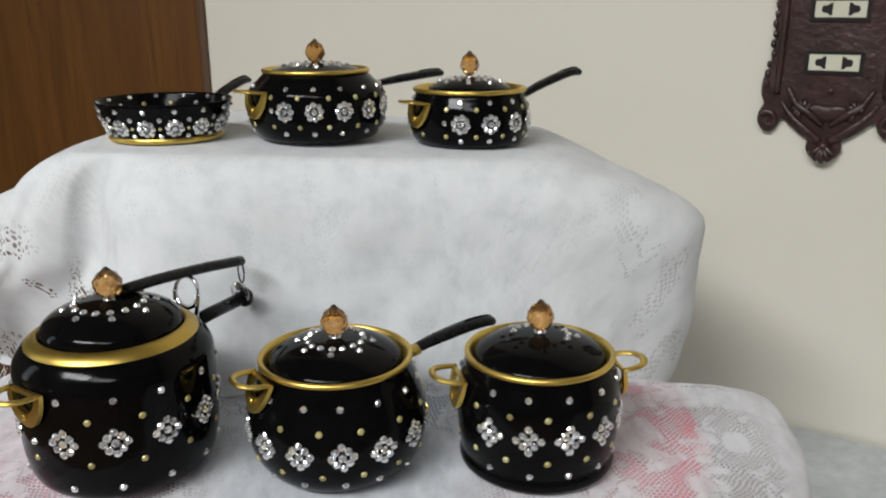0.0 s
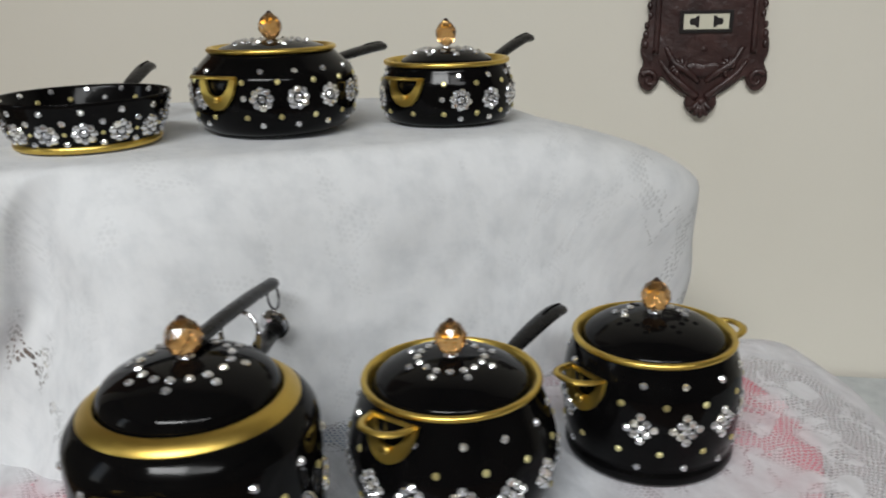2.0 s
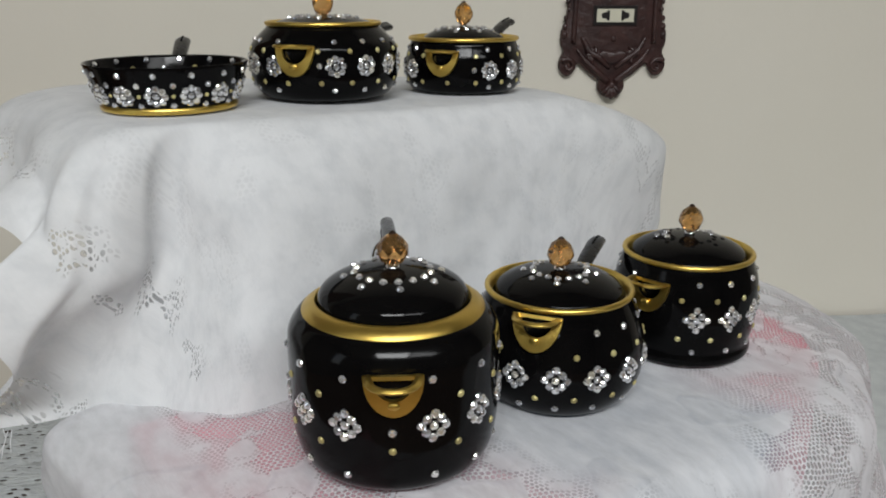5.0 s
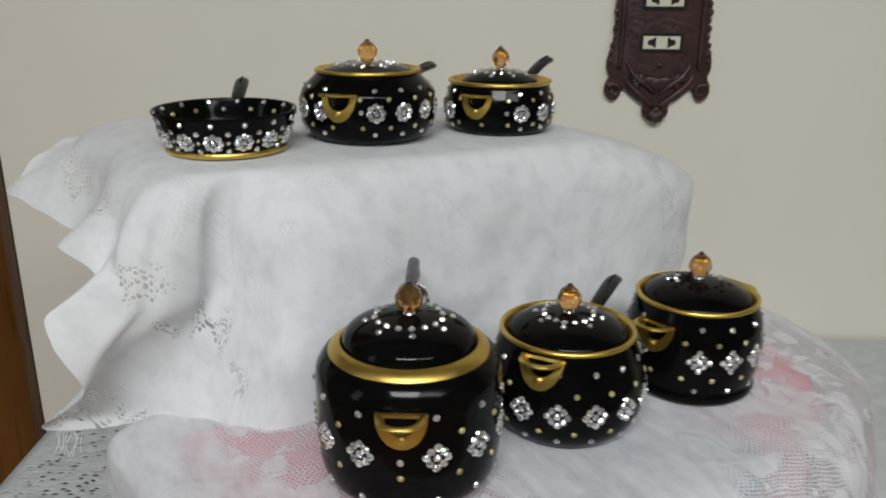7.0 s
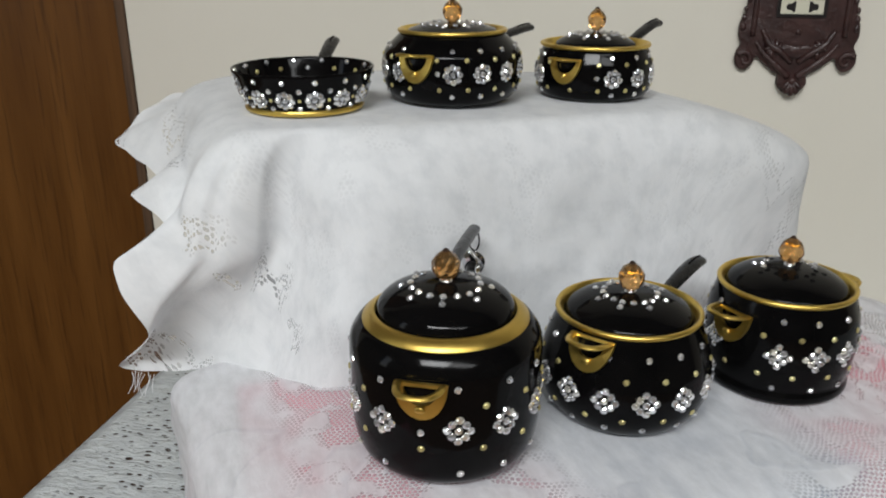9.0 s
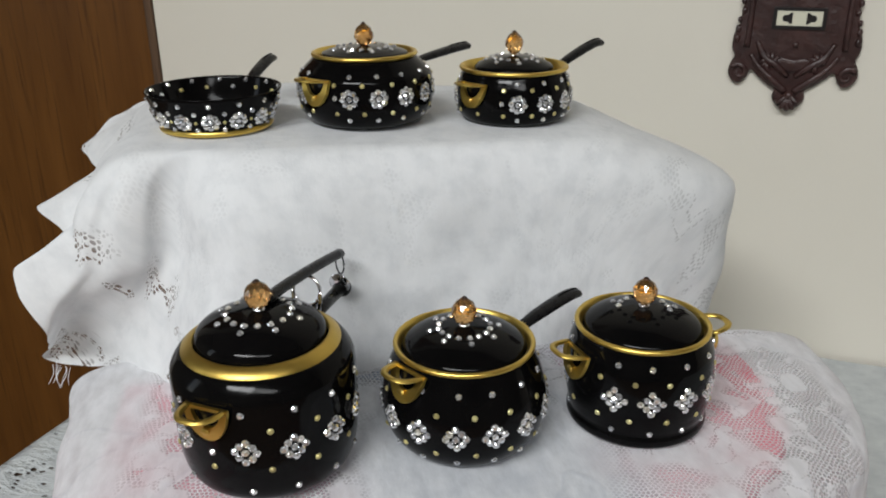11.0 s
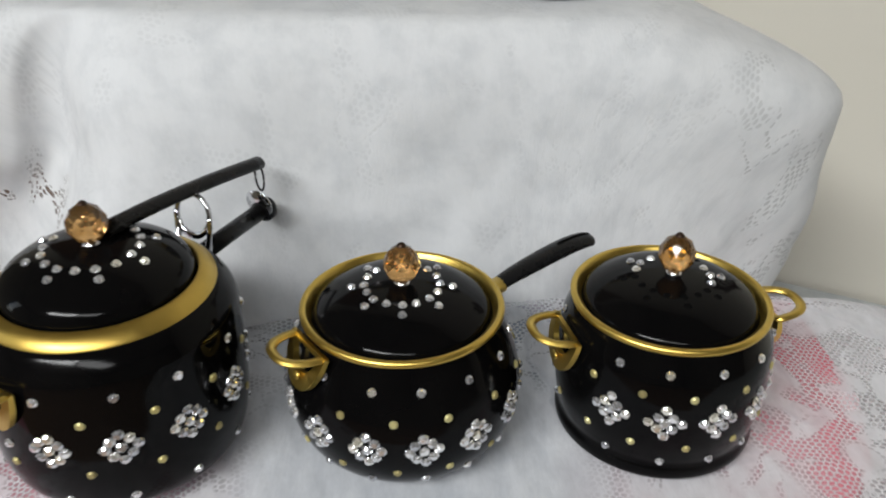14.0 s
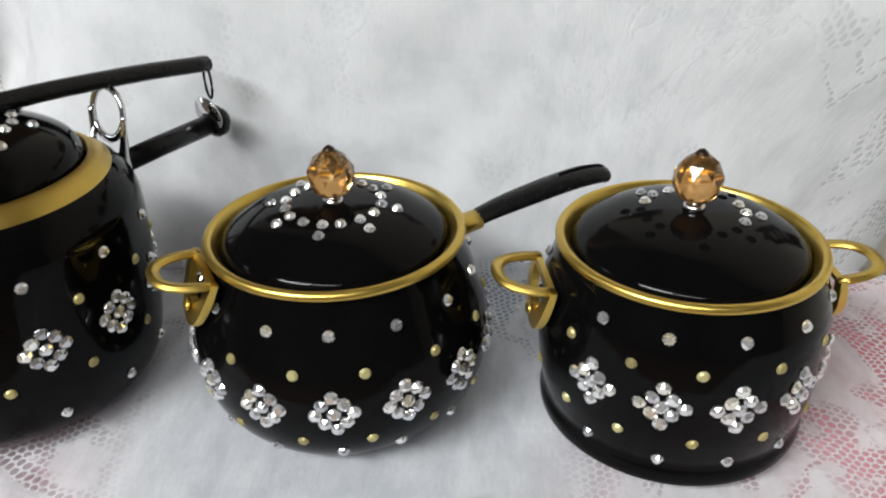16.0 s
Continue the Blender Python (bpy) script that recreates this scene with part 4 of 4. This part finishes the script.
# toy pressure cooker
def pressure_cooker():
    e = thing("pressure_cooker", "tall black toy pressure cooker with satin gold shoulder band", "pressure cooker", Matrix.Translation((-0.151, 0.367, LOWZ)), SET)
    line = smooth_line([(0.0320, 0.0042), (0.0366, 0.0056), (0.0407, 0.0100), (0.0430, 0.0175), (0.0441, 0.0290), (0.0443, 0.0500), (0.0442, 0.0590), (0.0431, 0.0642), (0.0399, 0.0690), (0.0377, 0.0706)], 5)
    body = part("body", lathe([(0, 0.0042)] + line + [(0.0316, 0.0715), (0.0305, 0.060)], 96), ENAMEL, e, "black enamelled body")
    prof = Profile(line)
    part("shoulder_band", lathe([(0.0381, 0.0700), (0.0379, 0.0710), (0.0353, 0.0730), (0.0327, 0.0745), (0.0321, 0.0743), (0.0318, 0.071)], 96), BAND, body, "satin gold shoulder band")
    lid_line = smooth_line([(0.0308, 0.0724), (0.0312, 0.0752), (0.0292, 0.0790), (0.0241, 0.0825), (0.0164, 0.0853), (0.0080, 0.0867), (0.0, 0.0870)], 5)
    lid = part("lid", lathe([(0.0290, 0.072)] + lid_line, 96), ENAMEL, e, "domed black enamelled lid")
    lid_stones(lid, Profile(lid_line), 248, 0.0156, 0.0201)
    bead(lid, 0.0943, 0.0067, 1.0)
    # belt, with single stones under the loop
    n = 12
    angles = [259 + 314.7 / 11 * k for k in range(n)]
    stud_wall(body, prof, angles, 0.0370, 0.0565, 0.0475, 0.0270, 0.0145, "square", 314.7 / 11, ((234, 12),), True)
    shared("rhinestone", SINGLE, body, wobble(prof.seat(238, prof.at_height(0.0355))))
    shared("gold_stud", STUD, body, wobble(prof.seat(238, prof.at_height(0.0275)), 3))
    loop_handle(body, prof, 239, 0.0600, 0.98, 2)
    # lever over the lid and the lower handle
    m = pose(0, 0, 0, 0, 0, 61.5)
    lever_line = spline([(0.006, 0, 0.0888), (0.030, 0, 0.0876), (0.060, 0, 0.0848), (0.087, 0, 0.0812)], 6)
    lever = part("lever", sweep(lever_line, 0.0034, 10, 0.80), BAKELITE, lid, "flat black closing lever", m=m)
    wire = [Vector((0.0865 + 0.0010 * math.sin(2 * math.pi * k / 20), 0.0030 * math.sin(2 * math.pi * k / 20), 0.0750 + 0.0062 * math.cos(2 * math.pi * k / 20))) for k in range(20)]
    part("wire_loop", sweep(wire, 0.0005, 6, 1, True), BAKELITE, lever, "dark wire loop")
    grip_line = [Vector((0.0445, 0, 0.0580)), Vector((0.062, 0, 0.0590)), Vector((0.085, 0, 0.0598))]
    grip = part("lower_handle", sweep(grip_line, 0.0036, 16), BAKELITE, body, "round black handle", m=m)
    part("end_knob", lathe([(0, -0.003), (0.0042, -0.0028), (0.0056, -0.001), (0.0056, 0.0016), (0.0036, 0.0040), (0, 0.0046)], 20), BAKELITE, grip, m=pose(0.087, 0, 0.0600, 0, 88, 0))
    part("washer", lathe([(0, -0.0004), (0.0064, -0.0004), (0.0066, 0.0), (0.0064, 0.0004), (0, 0.0004)], 24), CHROME, grip, "polished steel disc", m=pose(0.0845, 0, 0.0635, 0, 80, 0))
    # flat chrome bracket between lever and handle: a ring that runs down into a strap along the wall
    n = 32
    ring = bmesh.new()
    rows = []
    for k in range(n):
        a = 2 * math.pi * k / n
        cy, cz = math.sin(a), math.cos(a)
        wide = 0.0013 + 0.0011 * max(0.0, -cz)
        row = []
        for rr, x in ((0.0, -0.0007), (1.0, -0.0007), (1.0, 0.0007), (0.0, 0.0007)):
            ry, rz = 0.0072 + wide * rr, 0.0070 + wide * rr
            row.append(ring.verts.new((0.0480 + x - 0.0016 * (1 - cz), ry * cy, 0.0760 + rz * cz)))
        rows.append(row)
    for k in range(n):
        p, q = rows[k], rows[(k + 1) % n]
        for i in range(4):
            j = (i + 1) % 4
            ring.faces.new((p[i], p[j], q[j], q[i]))
    bmesh.ops.recalc_face_normals(ring, faces=ring.faces[:])
    br = part("bracket", ring, CHROME, body, "flat chrome bracket ring", m=m)
    strap = spline([(0.0462, -0.0080, 0.0765), (0.0452, -0.0076, 0.0690), (0.0446, -0.0060, 0.0600), (0.0450, -0.0052, 0.0500), (0.0452, -0.0046, 0.0400)], 5)
    part("strap", sweep(strap, [0.0012 + 0.0010 * min(1, i / 8) for i in range(len(strap))], 10, 0.6), CHROME, br, "chrome strap down the wall")
    part("strut", sweep(spline([(0.0462, 0.0080, 0.0765), (0.0446, 0.0070, 0.0700), (0.0420, 0.0050, 0.0655)], 5), 0.0012, 8), CHROME, br)
    return e


pressure_cooker()


# ---- carved socket plate on the wall ----
def socket_plate():
    e = thing("socket_plate", "maroon carved resin wall plate with ivory sockets, scrolled edge", "wall socket", ROOM @ pose(0.011, 0, 1.144, 90))
    # local: x along the wall, y up, z out of the wall
    half = [(0.0, -0.130), (0.009, -0.127), (0.0145, -0.119), (0.0140, -0.111), (0.0200, -0.107), (0.0290, -0.100), (0.0370, -0.093), (0.0400, -0.100), (0.0460, -0.1065), (0.0530, -0.1045),
            (0.0575, -0.097), (0.0565, -0.088), (0.0535, -0.081), (0.0565, -0.072), (0.0560, -0.060), (0.0520, -0.052), (0.0510, -0.040), (0.0495, -0.024), (0.0510, -0.010), (0.0500, 0.0)]
    right = half + [(x, -y) for x, y in half[-2::-1]]
    outline = right + [(-x, y) for x, y in right[-2:0:-1]]
    dense = spline([(x, y, 0) for x, y in outline + outline[:1]], 3)[:-1]
    plate = part("plate", prism([(v.x, v.y) for v in dense], 0.0, 0.0075, 0.0018), RESIN, e)
    for side in (-1, 1):
        # beaded border and scrolls
        border = spline([(side * 0.043, -0.072, 0.0078), (side * 0.0425, -0.030, 0.0085), (side * 0.0425, 0.030, 0.0085), (side * 0.043, 0.072, 0.0078)], 8)
        part("border", sweep(border, 0.0028, 8), RESIN, plate)
        for sy in (-1, 1):
            curl = [Vector((side * (0.0480 + (0.0085 - 0.0018 * a) * math.cos(a * 1.5 + 0.6)), sy * (0.0960 - (0.0085 - 0.0018 * a) * math.sin(a * 1.5 + 0.6)), 0.0085)) for a in np.linspace(0, 4.2, 26)]
            part("scroll", sweep(curl, [0.0030 - 0.0016 * i / 25 for i in range(26)], 8), RESIN, plate)
            leaf = spline([(side * 0.004, sy * 0.112, 0.0085), (side * 0.016, sy * 0.102, 0.0105), (side * 0.030, sy * 0.090, 0.0095), (side * 0.039, sy * 0.078, 0.0080)], 6)
            part("leaf_rib", sweep(leaf, [0.0036 - 0.0020 * i / (len(leaf) - 1) for i in range(len(leaf))], 8, 0.6), RESIN, plate)
            frond = spline([(side * 0.003, sy * 0.098, 0.0080), (side * 0.014, sy * 0.088, 0.0100), (side * 0.026, sy * 0.080, 0.0085), (side * 0.034, sy * 0.066, 0.0075)], 6)
            part("leaf_rib", sweep(frond, [0.0022 + 0.0014 * math.sin(math.pi * i / (len(frond) - 1)) for i in range(len(frond))], 8), RESIN, plate)
            for k in range(3):
                bm = bmesh.new()
                bmesh.ops.create_uvsphere(bm, u_segments=10, v_segments=6, radius=0.0045 - 0.0008 * k, matrix=Matrix.Translation((side * (0.0530 - 0.0005 * k), sy * (0.0640 - 0.0085 * k), 0.006)) @ Matrix.Diagonal((0.8, 1.1, 0.8, 1)))
                part("boss", bm, RESIN, plate)
            # a spray of small leaves beside the centre, and knots along the edge
            for k in range(7):
                a = radians(20 + 38 * k)
                cx, cy = side * 0.0215, sy * 0.0850
                blade = spline([(cx, cy, 0.0080), (cx + 0.005 * math.cos(a), cy + 0.005 * math.sin(a), 0.0100), (cx + 0.0098 * math.cos(a + 0.4), cy + 0.0098 * math.sin(a + 0.4), 0.0076)], 4)
                part("leaf", sweep(blade, [0.0008 + 0.0016 * math.sin(math.pi * (i + 0.6) / (len(blade) + 0.4)) for i in range(len(blade))], 7, 0.7), RESIN, plate)
            for k in range(5):
                bm = bmesh.new()
                bmesh.ops.create_uvsphere(bm, u_segments=8, v_segments=6, radius=0.0030, matrix=Matrix.Translation((side * (0.0490 + 0.0012 * (k % 2)), sy * (0.0040 + 0.0085 * k), 0.0068)) @ Matrix.Diagonal((0.9, 1.25, 0.8, 1)))
                part("boss", bm, RESIN, plate)
    for sy in (-1, 1):
        for k in range(5):
            a = math.pi * (0.15 + 0.175 * k)
            petal = spline([(0, sy * 0.114, 0.0085), (0.008 * math.cos(a), sy * (0.1165 - 0.011 * math.sin(a) * -1), 0.0110), (0.0125 * math.cos(a), sy * (0.116 + 0.012 * math.sin(a) * 0.9), 0.0080)], 4)
            part("petal", sweep(petal, [0.0022, 0.0028, 0.003, 0.003, 0.003, 0.0028, 0.0024, 0.0018, 0.001][:len(petal)], 8), RESIN, plate)
        bm = bmesh.new()
        bmesh.ops.create_uvsphere(bm, u_segments=12, v_segments=8, radius=0.0048, matrix=Matrix.Translation((0, sy * 0.116, 0.0095)) @ Matrix.Diagonal((1, 1, 0.8, 1)))
        part("boss", bm, RESIN, plate)
        fan = [(0.0, 0.094), (0.010, 0.091), (0.018, 0.084), (0.010, 0.080), (0.0, 0.082), (-0.010, 0.080), (-0.018, 0.084), (-0.010, 0.091)]
        part("shell", prism([(x, sy * y) for x, y in fan], 0.006, 0.0100, 0.0012), RESIN, plate)
        part("screw_head", lathe([(0.0030, 0.0074), (0.0028, 0.0086), (0, 0.0090)], 14), RESIN, plate, m=pose(0, sy * 0.068, 0))
    for k in range(3):
        y = -0.044 + 0.044 * k
        frame_o = [(0.0232, 0.0098), (-0.0232, 0.0098), (-0.0232, -0.0098), (0.0232, -0.0098)]
        frame_i = [(0.0200, 0.0070), (-0.0200, 0.0070), (-0.0200, -0.0070), (0.0200, -0.0070)]
        so = part("socket_frame", prism(frame_o, 0.0070, 0.0095, 0, frame_i), BLACKPLASTIC, e, "black socket frame", smooth=False, m=pose(0, y, 0))
        face = part("socket", box_bm(-0.0199, 0.0199, -0.0069, 0.0069, 0.0060, 0.0088, 0.0004), CREAMPLASTIC, so, "ivory two-pin socket insert", smooth=False)
        # no holes are cut: raised dark shapes stand in for their shade
        for sx in (-1, 1):
            slot = [(sx * 0.0062, 0.0052), (sx * 0.0086, 0.0050), (sx * 0.0098, 0.0032), (sx * 0.0138, 0.0028), (sx * 0.0150, 0.0), (sx * 0.0138, -0.0028), (sx * 0.0098, -0.0032), (sx * 0.0086, -0.0050), (sx * 0.0062, -0.0052)]
            part("pin_hole", prism(slot, 0.0080, 0.00905), BLACKPLASTIC, so, smooth=False)


socket_plate()


# ---- loose threads at the hem ----
def fringe():
    bm_all = bmesh.new()
    for k in range(8):
        x, y, z = -0.300 + 0.0018 * k, 0.520 - 0.0012 * k + random.uniform(-0.003, 0.003), 0.918
        pts = spline([(x, y, z), (x - random.uniform(0, 0.004), y - 0.002, z - 0.006), (x - random.uniform(0.001, 0.008), y - 0.003, z - random.uniform(0.009, 0.015))], 4)
        t = sweep(pts, 0.00022, 5)
        me = bpy.data.meshes.new("tmp")
        t.to_mesh(me)
        t.free()
        bm_all.from_mesh(me)
        bpy.data.meshes.remove(me)
    tagged(mesh_object("hem_threads", bm_all, CLOTH_UP), "frayed white threads hanging from the cloth hem", "thread", kind="stuff")


fringe()
